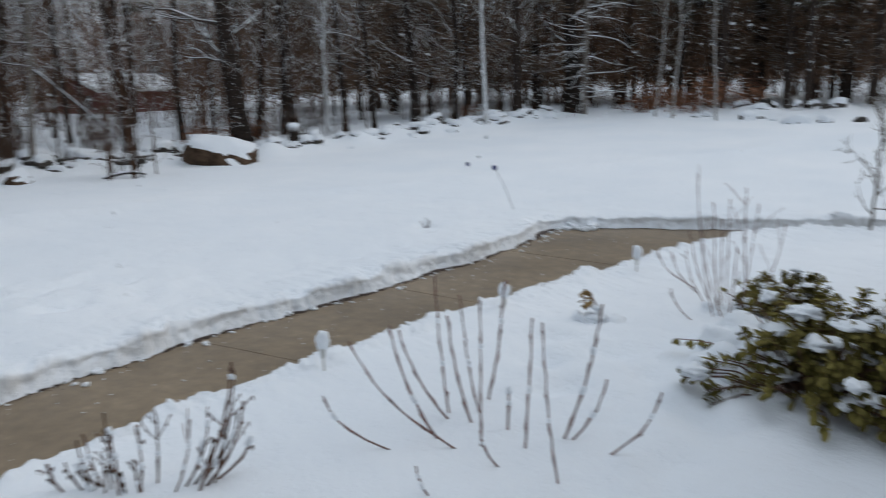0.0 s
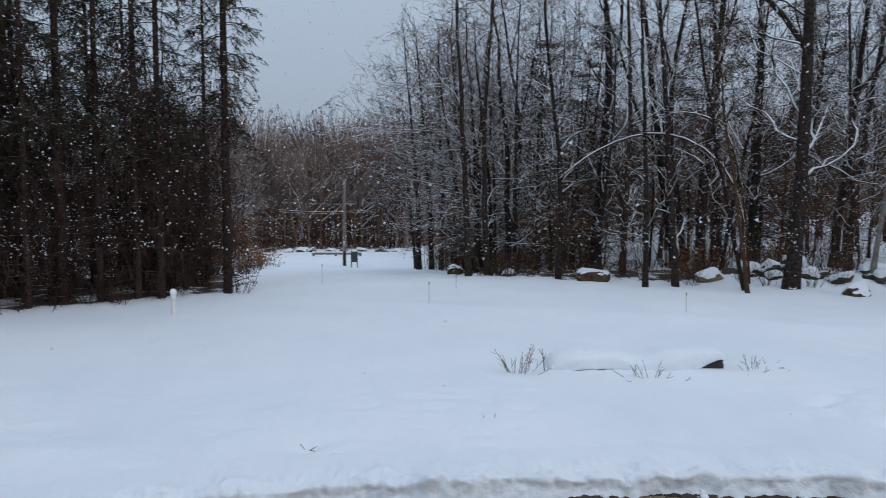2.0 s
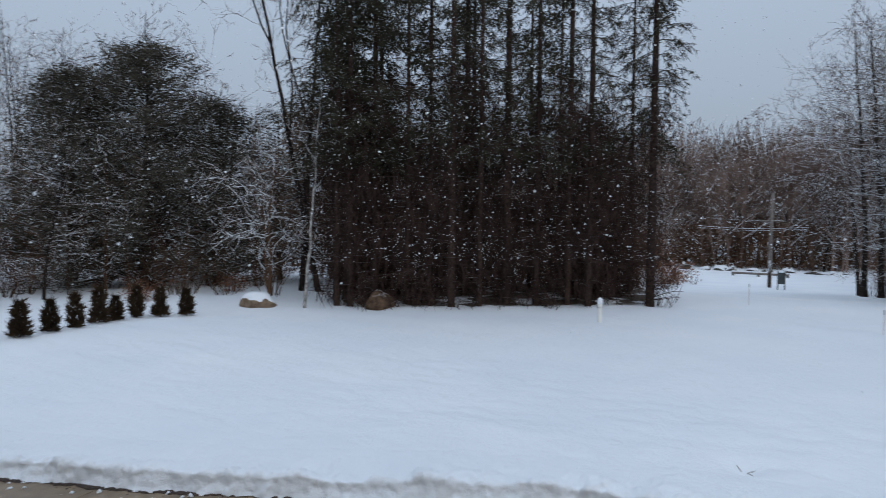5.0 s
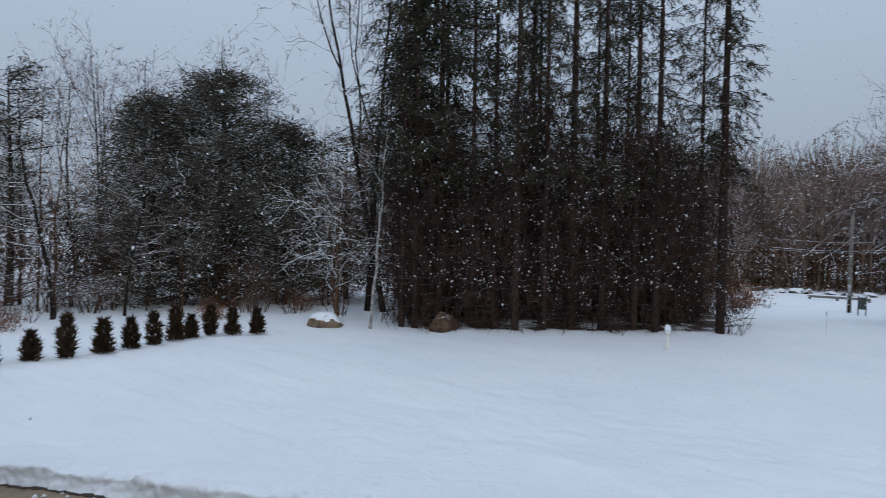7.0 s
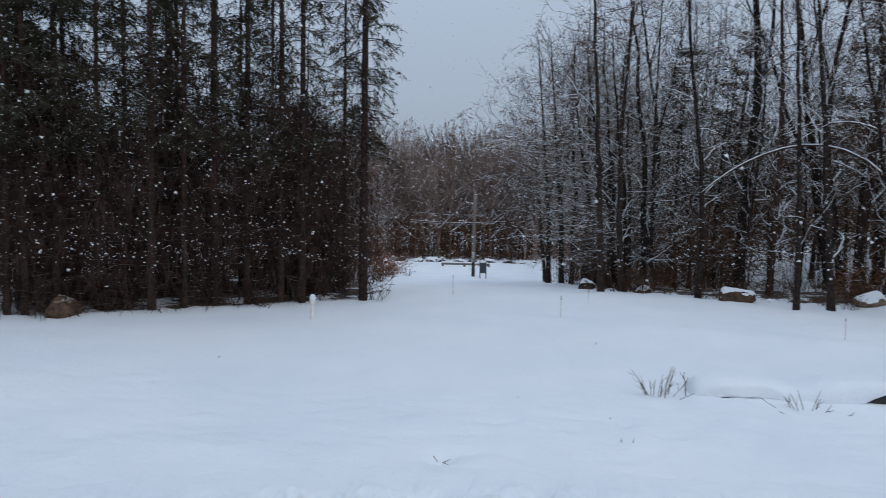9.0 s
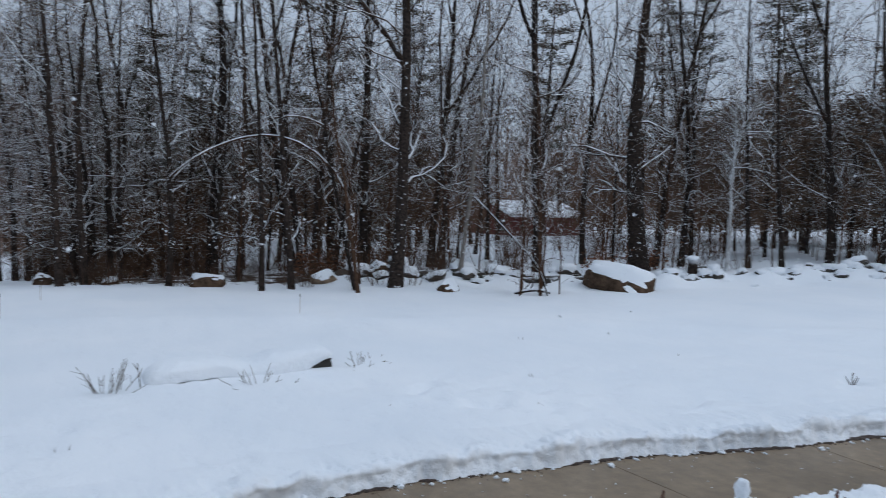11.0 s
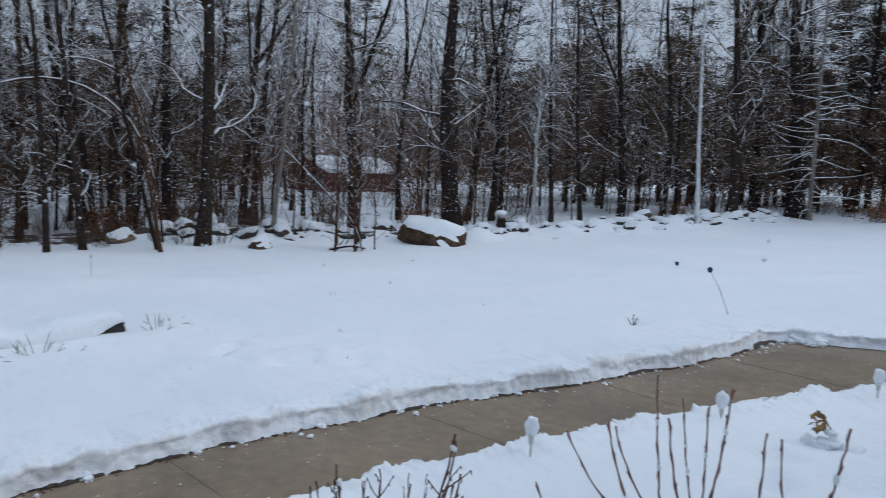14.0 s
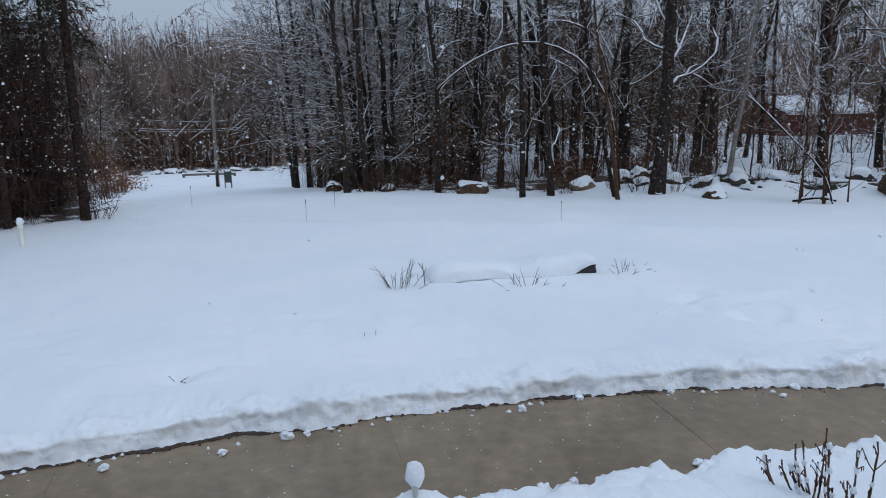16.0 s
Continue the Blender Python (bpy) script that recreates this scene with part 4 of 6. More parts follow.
def wood_edge_floor():
    """Fallen leaves and thin snow under the first trees of the wood."""
    P = [Vector((x, y, 0)) for x, y in ((-26.5, -0.3), (-22.6, 1.6), (-21.2, 4.2), (-20.3, 7.0), (-19.9, 9.0))]
    v, f, nu, nw = [], [], 90, 12
    for i in range(nu + 1):
        q = at_path(P, i / nu)[0]
        out = Vector((q.x, q.y, 0)).normalized()
        ragged = 0.6 * noise.noise(Vector((i * 0.4, 0, 5))) + 0.3 * noise.noise(Vector((i * 1.3, 0, 2)))
        for j in range(nw + 1):
            w = ragged + 5.0 * j / nw
            p = q + out * w
            edge = min(j, nw - j, i, nu - i)
            v.append((p.x, p.y, float(lie(p.x, p.y)) + (-0.05 if edge == 0 else 0.03 + 0.06 * noise.noise(p * 1.7) + 0.02 * noise.noise(p * 5))))
    for i in range(nu):
        for j in range(nw):
            a = i * (nw + 1) + j
            f.append((a, a + nw + 1, a + nw + 2, a + 1))
    tagged(mesh_obj("leaf_litter", v, f, M_LITTER), "brown fallen leaves showing through thin snow under bare trees", "ground", kind="structure")


wood_edge_floor()

# ---------------------------------------------------------------- woods beyond the young hedge
pine(on_snow(-13.1, -20.2), 7.1, 0.16, 560, needle=M_PINE, reach=3.5, first=0.03, boughs=170, needles=190, size=1.3, wide=0.8)
pine(on_snow(-11.2, -21.0), 6.2, 0.14, 561, needle=M_PINE, reach=2.7, first=0.03, boughs=150, needles=170, size=1.3, wide=0.8)
pine(on_snow(-14.9, -19.2), 5.6, 0.12, 562, needle=M_PINE, reach=2.8, first=0.03, boughs=110, needles=170, size=1.3, wide=0.8)
p4 = pine(on_snow(-8.2, -23.6), 7.0, 0.14, 563, needle=M_PINE, reach=3.2, first=0.05, boughs=74, needles=76, size=1.2)
for x, y, sc in ((-17.0, -18.4, 0.8), (-3.6, -24.6, 1.05), (1.5, -25.0, 0.95), (-19.0, -17.8, 0.85), (6.0, -25.5, 1.1)):
    c = copy_thing(p4, on_snow(x, y, 77 * x))
    c.scale = (sc, sc, sc)
bare_tree(on_snow(-15.1, -14.85), 12.5, 0.085, (0.098, -0.150), 570, first=0.45, limbs=16, twigs=6, fine=5, fork=0.36, name="bare_tree", label="tall bare tree with open forked crown against the sky", bend=0.007, reach=1.15, thin=0.016)
bare_tree(on_snow(-15.0, -15.4), 12.0, 0.09, (-0.03, 0.045), 571, first=0.45, limbs=14, twigs=6, fine=5, fork=0.4, label="tall bare tree with open forked crown against the sky", bend=0.007, reach=1.15, thin=0.016)
bare_tree(on_snow(-12.29, -12.67), 5.4, 0.042, (-0.05, 0.06), 572, first=0.55, limbs=8, twigs=4, fine=3, bark=M_BIRCH, name="birch_tree", label="small crooked white birch at the edge of the grove", bend=0.010, flat=0.3, reach=1.4)
for x, y, h, lx, ly, seed in ((-12.5, -14.1, 4.2, -0.05, 0.08, 573), (-12.7, -14.3, 3.6, 0.08, -0.10, 574)):
    bare_tree(on_snow(x, y), h, 0.05, (lx, ly), seed, first=0.26, limbs=18, twigs=8, fine=5, flat=0.35, reach=1.55, crook=0.36, shape="round", bark=M_BROWN, limb=M_SNOWLIMB, twig=M_FROST, hair=0.007, thin=0.014, name="ornamental_tree",
              label="small spreading tree with crooked snow-covered branches", bend=0.025)
LEFT_LINE = [(-15.5, -17.0), (-12.5, -19.5), (-9, -21), (-4, -22.5), (2, -23.5), (9, -23)]
scatter_copies(far_pool + frosted[:1], 20, band(LEFT_LINE, 1, 12), 0.42, 0.62)
for x, y, sc, rz in ((-7.6, -19.2, 0.62, 10), (-5.4, -19.8, 0.55, 120), (-9.3, -18.9, 0.45, 230), (-3.0, -20.5, 0.6, 300)):
    c = copy_thing(frosted[1], on_snow(x, y, rz))
    c.scale = (sc, sc, sc)
scatter_copies(saplings, 22, band(LEFT_LINE, -2.0, 3), 0.6, 1.0)
scatter_copies([p4], 4, band(LEFT_LINE, 6, 14), 0.8, 1.05)
scatter_copies(thicket, 16, band(LEFT_LINE, -0.8, 4.0), 0.5, 0.75)
scatter_copies(far_pool, 16, band([(-30, -20), (-24, -26), (-14, -34)], 0, 16), 0.8, 1.1)
# pines among the broadleaf woods
tall = pine(on_snow(-29.5, 10.5), 15.0, 0.2, 565, reach=3.0, first=0.32, boughs=62, needles=90, size=1.5, wide=1.4, layer=0.95, needle=M_BOUGH, label="tall woodland pine with snow on its layered boughs")
for x, y, sc in ((-33.0, 24.0, 0.95), (-18.0, 40.0, 0.9), (-10.0, 43.0, 0.85), (-14.0, 46.0, 1.0), (-6.5, 42.5, 0.8), (-38, 19, 1.0), (-3, 46, 0.9), (-28.5, 3.0, 0.62), (-33.0, 1.6, 0.55), (-31.0, 5.5, 0.7), (-24.0, 34.0, 0.9), (-11.5, 51.0, 1.1), (-8.0, 50.0, 1.0), (-31.0, 33.0, 1.0), (-27.5, 37.5, 1.05), (-35.0, 35.0, 1.15), (-23.0, 41.0, 1.0), (-4.5, 39.5, 0.95), (-1.0, 41.5, 1.0), (-9.5, 39.0, 0.9), (-7.2, 37.6, 1.05), (-6.6, 45.0, 1.3), (-2.4, 44.5, 1.3), (-10.6, 46.5, 1.3), (0.4, 38.8, 1.1), (-3.4, 37.2, 0.95)):
    c = copy_thing(tall, on_snow(x, y, 31 * x))
    c.scale = (sc, sc, sc)

hemlock = [pine(on_snow(x, y), h, 0.17, 580 + k, reach=3.0, first=0.17, boughs=90, needles=70, size=2.0, wide=1.5, needle=M_HEMLOCK, name="hemlock_tree", label="dense dark hemlock deep in the woods", group="woodland hemlocks")
           for k, (x, y, h) in enumerate([(-15.5, 47.0, 12.0), (-10.0, 48.0, 10.5)])]
low_hemlock = pine(on_snow(-33.5, 6.5), 7.5, 0.10, 586, reach=2.4, first=0.17, boughs=60, needles=60, size=1.7, wide=1.4, needle=M_HEMLOCK, name="hemlock_tree", label="young dark hemlock among the bare trunks", group="woodland hemlocks")
for x, y, sc in ((-18.8, 46.5, 0.75), (-13.0, 50.5, 0.85), (-7.0, 49.5, 0.8), (-4.0, 47.5, 0.75), (-1.0, 50.0, 0.85), (-8.4, 45.0, 0.7), (-21.5, 49.0, 0.8), (2.5, 48.0, 0.8), (-5.5, 52.5, 0.9)):
    c = copy_thing(hemlock[int(-x) % 2], on_snow(x, y, 31 * x))
    c.scale = (sc, sc, sc)
for x, y, sc in ((-20.5, 44.0, 0.7), (-23.0, 42.5, 0.62), (-25.5, 43.0, 0.75), (-27.5, 39.5, 0.6), (-30.0, 40.5, 0.7), (-32.5, 37.0, 0.62), (-17.5, 43.0, 0.66), (-22.0, 47.5, 0.85), (-14.5, 40.0, 0.6), (-11.5, 41.5, 0.72), (-8.0, 40.5, 0.66), (-4.8, 42.0, 0.8), (-25.0, 38.0, 0.62), (-2.0, 43.0, 0.8), (-12.8, 44.5, 0.9), (0.8, 44.0, 0.8)):
    c = copy_thing(hemlock[int(-x) % 2], on_snow(x, y, 31 * x))
    c.scale = (sc, sc, sc)
for k in range(17):
    an, d = radians(1.5 + 1.62 * k), 29 + 17 * ((k * 0.618) % 1)
    c = copy_thing(low_hemlock, on_snow(-d * math.cos(an), d * math.sin(an), 67 * k))
    c.scale = (0.8 + 0.05 * (k % 5),) * 2 + ((0.42 if k < 6 else 0.62) + 0.10 * (k % 4),)
for k in range(8):
    an, d = radians(47 + 2.7 * k), 34 + 5 * ((k * 0.618) % 1)
    c = copy_thing(low_hemlock, on_snow(-d * math.cos(an), d * math.sin(an), 53 * k))
    c.scale = (0.95, 0.95, 0.8 + 0.12 * (k % 3))
for k, (x, y, sc) in enumerate([(-16.2, -16.4, 0.72), (-18.8, -16.4, 0.85)]):
    c = copy_thing(low_hemlock, on_snow(x, y, 40 * k))
    c.scale = (sc, sc, sc)
scatter_copies(hemlock, 8, open_view(band(RIGHT_LINE[:9], 22, 44)), 0.42, 0.62)

# undergrowth
brush = [bush(on_snow(-21.0, 8.0 + 3 * i), 1.3 + 0.3 * i, 1.2, 16, 600 + i, M_BROWN, name="bush", label="tangle of thin bare reddish stems at the wood's edge") for i in range(3)]
dry = [bush(on_snow(x, y), 1.1, 1.6, 16, 610 + i, M_BROWN, M_LEAF, 34, name="dry_leaf_bush", label="low bush keeping copper-brown dry leaves", group="dry bushes") for i, (x, y) in enumerate([(-8.5, 33.0), (-22.3, 7.4)])]
scatter_copies(brush, 100, band(RIGHT_LINE, -0.2, 14), 0.7, 1.4)
scatter_copies(brush, 20, beside(CLEAR_LEFT[:4], -0.5, 2, -1), 0.5, 0.8)
scatter_copies(brush, 22, beside([(-24.0, -7.4), (-26, -7.9), (-30, -8.4), (-42, -11.2), (-50, -12.0)], 0.3, 2.4, -1), 0.4, 0.75)
scatter_copies(brush, 46, band([(-22.6, 0.6), (-20.9, 3.6), (-19.9, 6.4), (-19.2, 9.2), (-17.9, 13.0)], -0.3, 1.6), 0.3, 0.6)
scatter_copies(brush, 16, beside(CLEAR_RIGHT[:4], -0.5, 3, 1), 0.6, 1.0)
scatter_copies(brush, 30, band(LEFT_LINE, -3.5, 1), 0.7, 1.2)
for x, y, sc in ((-6.8, 34.0, 1.5), (-7.6, 32.6, 1.2), (-10.2, 34.5, 1.3), (-5.6, 35.4, 1.2), (-9.2, 34.0, 1.2), (-20.5, 19.8, 1.2), (-17.0, 30.0, 0.9), (-24.5, 10.5, 1.2), (-19.9, 17.2, 1.0), (-47.0, -13.6, 1.6), (-50.0, -14.0, 1.8)):
    c = copy_thing(dry[0], on_snow(x, y, 50 * x))
    c.scale = (sc, sc, sc)
scatter_copies(dry, 10, band(LEFT_LINE, -4.0, -1.0), 0.5, 0.8)


def understorey():
    """The tangle of twigs, dead stems and seedlings between the trunks, too fine to pick apart."""
    r2 = random.Random(41)
    ac = Acc()
    here = [(open_view(band(RIGHT_LINE, 3, 16)), 9000, 3.2), (open_view(band(RIGHT_LINE, 18, 44)), 60000, 6.0), (band([(-16, 33), (-10, 38), (-4, 42), (4, 44)], 3, 20), 9000, 5.0), (band([(-16, 33.5), (-11, 36.5), (-5, 39), (3, 40)], 0, 7), 3500, 5.0), (band(LEFT_LINE, 0.0, 9), 12000, 2.2), (band(LEFT_LINE, 8, 26), 9000, 4.5),
            (beside(CLEAR_LEFT, 0.3, 5, -1), 13000, 3.4), (beside(CLEAR_RIGHT, 1.0, 6, 1), 7000, 2.2), (band(ROAD_END, 1, 16), 22000, 4.6), (open_view(band([(-34, 20), (-30, 30), (-24, 38), (-16, 44)], 0, 12)), 18000, 9.0), (band([(-24, -14), (-18, -17), (-16, -18)], 0, 16), 5000, 3.5)]
    for where, n, top in here:
        low = 1.0 if top in (3.2, 6.0, 9.0, 5.0) else 0.0       # the open wood keeps a clear white floor
        for _ in range(n // 5):
            x, y = where()
            z = float(lie(x, y))
            far = math.hypot(x, y) / 25
            for _ in range(5):
                p = Vector((x + r2.gauss(0, 0.3), y + r2.gauss(0, 0.3), z + (low if r2.random() < 0.88 else 0.0) + (top - low) * r2.random() ** 1.1 - 0.1))
                ac.blade(p, Vector((r2.gauss(0, 0.8), r2.gauss(0, 0.8), r2.gauss(0.7, 0.7))), r2.uniform(0.4, 1.5), r2.uniform(0.006, 0.014) * max(1, far), r2)
    return tagged(mesh_obj("understorey", ac.v, ac.f, M_UNDER, smooth=False), "tangle of brown twigs and dead stems under the trees", "undergrowth", kind="stuff")


understorey()


def far_woods():
    """The hillside of trees beyond the road and behind the woods, too far to pick apart."""
    r2 = random.Random(21)
    ac = Acc()
    for i in range(620):
        an, d = radians(r2.uniform(55, 275)), r2.uniform(76, 125)
        n = 90
        if i < 330:
            an, d, n = radians(r2.uniform(177, 205)), r2.uniform(78, 112), 310
        x, y = math.cos(an) * d, math.sin(an) * d
        z = float(lie(x, y)) - 0.3
        h = r2.uniform(9.5, 17.0) + (d - 70) * 0.10
        green = r2.random() < 0.24
        b = Vector((x, y, z))
        ac.tube([b, b + Vector((r2.gauss(0, .4), r2.gauss(0, .4), h * 0.5)), b + Vector((r2.gauss(0, .7), r2.gauss(0, .7), h * 0.9))], [0.13, 0.08, 0.02], 3)
        if green:
            for _ in range(n):
                u = r2.uniform(0.12, 1.0)
                u = round(u * 12) / 12 + r2.gauss(0, 0.012)
                w = 2.3 * max(0.03, 1.05 - u) ** 0.6
                a, k = r2.uniform(0, 6.283), r2.random() ** 0.5
                o = Vector((math.cos(a), math.sin(a), 0)) * w * k
                ac.blade(b + o + Vector((0, 0, h * u)), Vector((o.x, o.y, r2.gauss(-0.3, 0.3))), r2.uniform(0.35, 0.8), r2.uniform(0.03, 0.06), r2)
            continue
        # a vase of limbs that fan up and out from the fork, each carrying twigs
        limbs = []
        for _ in range(11):
            q = b + Vector((0, 0, h * r2.uniform(0.15, 0.55)))
            t, a = r2.uniform(0.15, 1.15), r2.uniform(0, 6.283)
            dl = Vector((math.cos(a) * math.sin(t), math.sin(a) * math.sin(t), math.cos(t)))
            lp = wander(q, dl, (b.z + h - q.z) * r2.uniform(0.7, 1.0), 4, 0.13, 0.05, r2)
            ac.tube(lp, [0.07, 0.055, 0.042, 0.03, 0.012], 3)
            limbs.append(lp)
        for _ in range(n):
            q, d0 = at_path(r2.choice(limbs), r2.uniform(0.15, 1.0))
            ac.blade(q, side_dir(d0, r2.uniform(0.3, 1.0), r2), r2.uniform(0.5, 1.5), r2.uniform(0.012, 0.026), r2)
    return tagged(mesh_obj("far_woods", ac.v, ac.f, M_FARWOOD, smooth=False), "distant frosted winter woods, snowfall haze put into their pale colour", "woods", kind="stuff")


far_woods()


# ---------------------------------------------------------------- stones, with snow on top
def rock_meshes(name, seed, sx, sy, sz, deep=0.07):
    """A weathered, broken rock and the snow that lies on it."""
    bm = bmesh.new()
    bmesh.ops.create_icosphere(bm, subdivisions=4 if name == "rock" else 3, radius=1.0)
    sh = Vector((seed * 3.7, seed * 1.3, seed * 7.1))
    r3 = random.Random(int(seed * 10))
    cuts = [(Vector((r3.gauss(0, 1), r3.gauss(0, 1), r3.gauss(0.25, 0.7))).normalized(), r3.uniform(0.62, 0.92)) for _ in range(11)]
    for v in bm.verts:
        d = v.co.normalized()
        c = d * (1 + 0.28 * noise.noise(d * 1.1 + sh))
        for n_, o in cuts:
            over = c.dot(n_) - o
            if over > 0:
                c -= n_ * over * 0.93
        c *= 1 + 0.07 * noise.noise(d * 3.4 + sh) + 0.035 * noise.noise(d * 9 + sh)
        v.co = Vector((c.x * sx, c.y * sy, c.z * sz + sz * 0.5))
    bm.normal_update()
    cap = bm.copy()
    for v in list(cap.verts):
        k = max(0.0, min(1.0, (v.normal.z - (0.45 if name == "rock" else 0.22) + (0.16 if name == "rock" else 0.30) * noise.noise(v.co * 3.5 / min(sx, 1.0) + sh)) / 0.35))
        v.co = v.co + Vector((0, 0, 1)) * deep * k * (1 + 0.5 * noise.noise(v.co * 4 + sh)) + v.normal * (deep * 0.4 * k - deep * 0.10)
    low = [f for f in cap.faces if max(v.normal.z for v in f.verts) < (0.50 if name == "rock" else 0.05)]
    bmesh.ops.delete(cap, geom=low, context="FACES")
    out = []
    for b, nm in ((bm, name), (cap, name + "_snow")):
        me = bpy.data.meshes.new(nm)
        b.to_mesh(me)
        b.free()
        me.polygons.foreach_set("use_smooth", [True] * len(me.polygons))
        out.append(me)
    out[0].materials.append(M_ROCK if name == "rock" else M_GREYROCK)
    out[1].materials.append(M_SNOW)
    return out


def boulder(m, seed, sx, sy, sz, label, group="boulders", snowed=True, stone=None):
    root = thing("boulder", m, label, "boulder", group)
    body, cap = rock_meshes("rock", seed, sx, sy, sz, 0.015 + 0.045 * min(sx, 1))
    if stone:
        body.materials[0] = stone
    for nm, me in (("rock", body), ("snow_cap", cap))[:2 if snowed else 1]:
        ob = new(nm, me)
        ob.parent = root
    return root


boulder(on_snow(-16.35, 14.85, 38, 0.22) @ pose(0, 0, 0, 0, 11, 0), 1.0, 1.34, 0.68, 0.60, "large brown boulder with thick snow on its sloping top")
boulder(on_snow(-17.65, 9.75, 80, 0.16), 2.3, 0.37, 0.34, 0.34, "dark squarish boulder with snow on its slanting top")
boulder(on_snow(-20.8, 3.85, 80, 0.1), 3.1, 0.5, 0.38, 0.33, "rust-brown boulder topped with snow")
boulder(on_snow(-20.2, 7.0, 75, 0.1), 4.2, 0.4, 0.33, 0.34, "pale tan boulder half under snow", stone=M_TANROCK)
boulder(on_snow(-20.45, 8.8, 20, 0.1), 5.4, 0.4, 0.33, 0.38, "grey boulder under a deep snow cap")
boulder(on_snow(-22.7, 1.55, 10, 0.08), 6.2, 0.36, 0.28, 0.2, "flat dark boulder beneath the trees")
boulder(on_snow(-25.0, -0.2, 60, 0.08), 7.7, 0.34, 0.3, 0.26, "small rust-brown boulder by the clearing")
boulder(on_snow(-11.75, -13.75, 130, 0.10), 8.1, 0.50, 0.36, 0.30, "tan boulder capped with snow at the wood's edge", stone=M_TANROCK)
boulder(on_snow(-13.35, -11.2, 130, 0.08), 9.3, 0.4, 0.32, 0.33, "bare brown boulder in front of the dark grove", snowed=False)


def stone_wall(line, n, seed, size, label, sunk=(-0.03, 0.22), bare=0.4):
    """A tumbled dry stone wall half buried in snow."""
    r2 = random.Random(seed)
    root = thing("stone_wall", on_snow(*line[0]), label, "wall", kind="")
    inv = root.matrix_world.inverted()
    kinds = [rock_meshes("stone", seed + 0.9 * k, 1, 0.8, 0.75, 0.34) for k in range(6)]
    p = np.array(line, float)
    t = np.r_[0, np.cumsum(np.hypot(*np.diff(p, axis=0).T))]
    for k in range(n):
        u = t[-1] * (k + r2.random()) / n
        x, y = np.interp(u, t, p[:, 0]) + r2.gauss(0, 0.42), np.interp(u, t, p[:, 1]) + r2.gauss(0, 0.42)
        s = size * r2.uniform(0.45, 1.0) ** 1.3 * 1.6
        run = math.degrees(math.atan2(p[-1][1] - p[0][1], p[-1][0] - p[0][0]))
        body, cap = r2.choice(kinds)
        st = new("stone", body)
        st.parent = root
        st.matrix_parent_inverse = inv
        st.matrix_basis = on_snow(x, y, run + r2.gauss(0, 28), r2.uniform(*sunk)) @ pose(0, 0, 0, r2.gauss(0, 9), r2.gauss(0, 9), 0) @ Matrix.Diagonal((s * 1.35, s, s * r2.uniform(0.6, 0.95), 1))
        if r2.random() > bare:
            sc = new("snow_cap", cap)
            sc.parent = st
    return root


stone_wall(WALL_A, 150, 11, 0.185, "tumbled dry stone wall heaped with snow")
stone_wall(WALL_B, 140, 12, 0.185, "low dry stone wall almost buried in snow", (0.02, 0.22), 0.12)
stone_wall(WALL_C, 16, 13, 0.24, "few wall stones rounded over with snow")
stone_wall([(-7.2, 31.6), (-5.8, 30.8), (-4.0, 30.2), (-1.5, 29.8)], 16, 15, 0.26, "few wall stones rounded over with snow", (0.0, 0.2), 0.15)
stone_wall([(-72.0, -18.5), (-73.0, -14.0), (-73.5, -9.0), (-72.5, -4.5)], 34, 14, 0.34, "roadside row of stones under snow")


def lumpy(name, parent, m, sx, sy, sz, seed, material, sub=3, rough=0.2, label=""):
    bm = bmesh.new()
    bmesh.ops.create_icosphere(bm, subdivisions=sub, radius=1.0)
    for v in bm.verts:
        d = v.co.normalized()
        v.co = m @ Vector((d.x * sx, d.y * sy, d.z * sz)) * 1.0 if rough == 0 else m @ (Vector((d.x * sx, d.y * sy, d.z * sz)) * (1 + rough * noise.noise(d * 1.7 + Vector((seed, seed, seed)))))
    return part(name, bm, material, parent, label, smooth=True)


# stump at the wood's edge
def stump(x, y):
    root = thing("tree_stump", on_snow(x, y), "short dark tree stump with a snow cap", "stump")
    ac = Acc()
    ac.tube([(0, 0, -0.1), (0.01, 0, 0.2), (0, 0.01, 0.52)], [0.2, 0.16, 0.15], 10)
    mesh_obj("trunk", ac.v, ac.f, M_BARK, root)
    lumpy("snow_cap", root, pose(0, 0, 0.55), 0.2, 0.2, 0.09, 2.0, M_SNOW)


stump(-16.9, 18.4)


# ---------------------------------------------------------------- bent and fallen branches
def branch(name, m, pts, r0, r1, label, material, twigs=8, seed=1):
    root = thing(name, m, label, "branch")
    rng2 = random.Random(seed)
    P = [Vector(p) for p in pts]
    fine = [at_path(P, i / 14)[0] for i in range(15)]
    for _ in range(2):
        fine = [fine[0]] + [(fine[i - 1] + fine[i] * 2 + fine[i + 1]) / 4 for i in range(1, 14)] + [fine[-1]]
    ac, sn = Acc(), Acc()
    ac.tube(fine, [r0 + (r1 - r0) * i / 14 for i in range(15)], 6)
    sn.tube([p + Vector((0, 0, (r0 + (r1 - r0) * i / 14) * 0.9)) for i, p in enumerate(fine)], [(r0 + (r1 - r0) * i / 14) * 0.85 for i in range(15)], 5)
    for _ in range(twigs):
        q, d = at_path(fine, rng2.uniform(0.2, 1))
        tp = wander(q, side_dir(d, rng2.uniform(0.5, 1.0), rng2), rng2.uniform(0.3, 0.9), 3, 0.12, 0.02, rng2)
        ac.tube(tp, [r1 * 0.7, r1 * 0.6, r1 * 0.45, 0.004], 3)
    mesh_obj("wood", ac.v, ac.f, material, root)
    mesh_obj("snow_cap", sn.v, sn.f, M_SNOW, root, "ridge of snow lying along the branch")
    return root


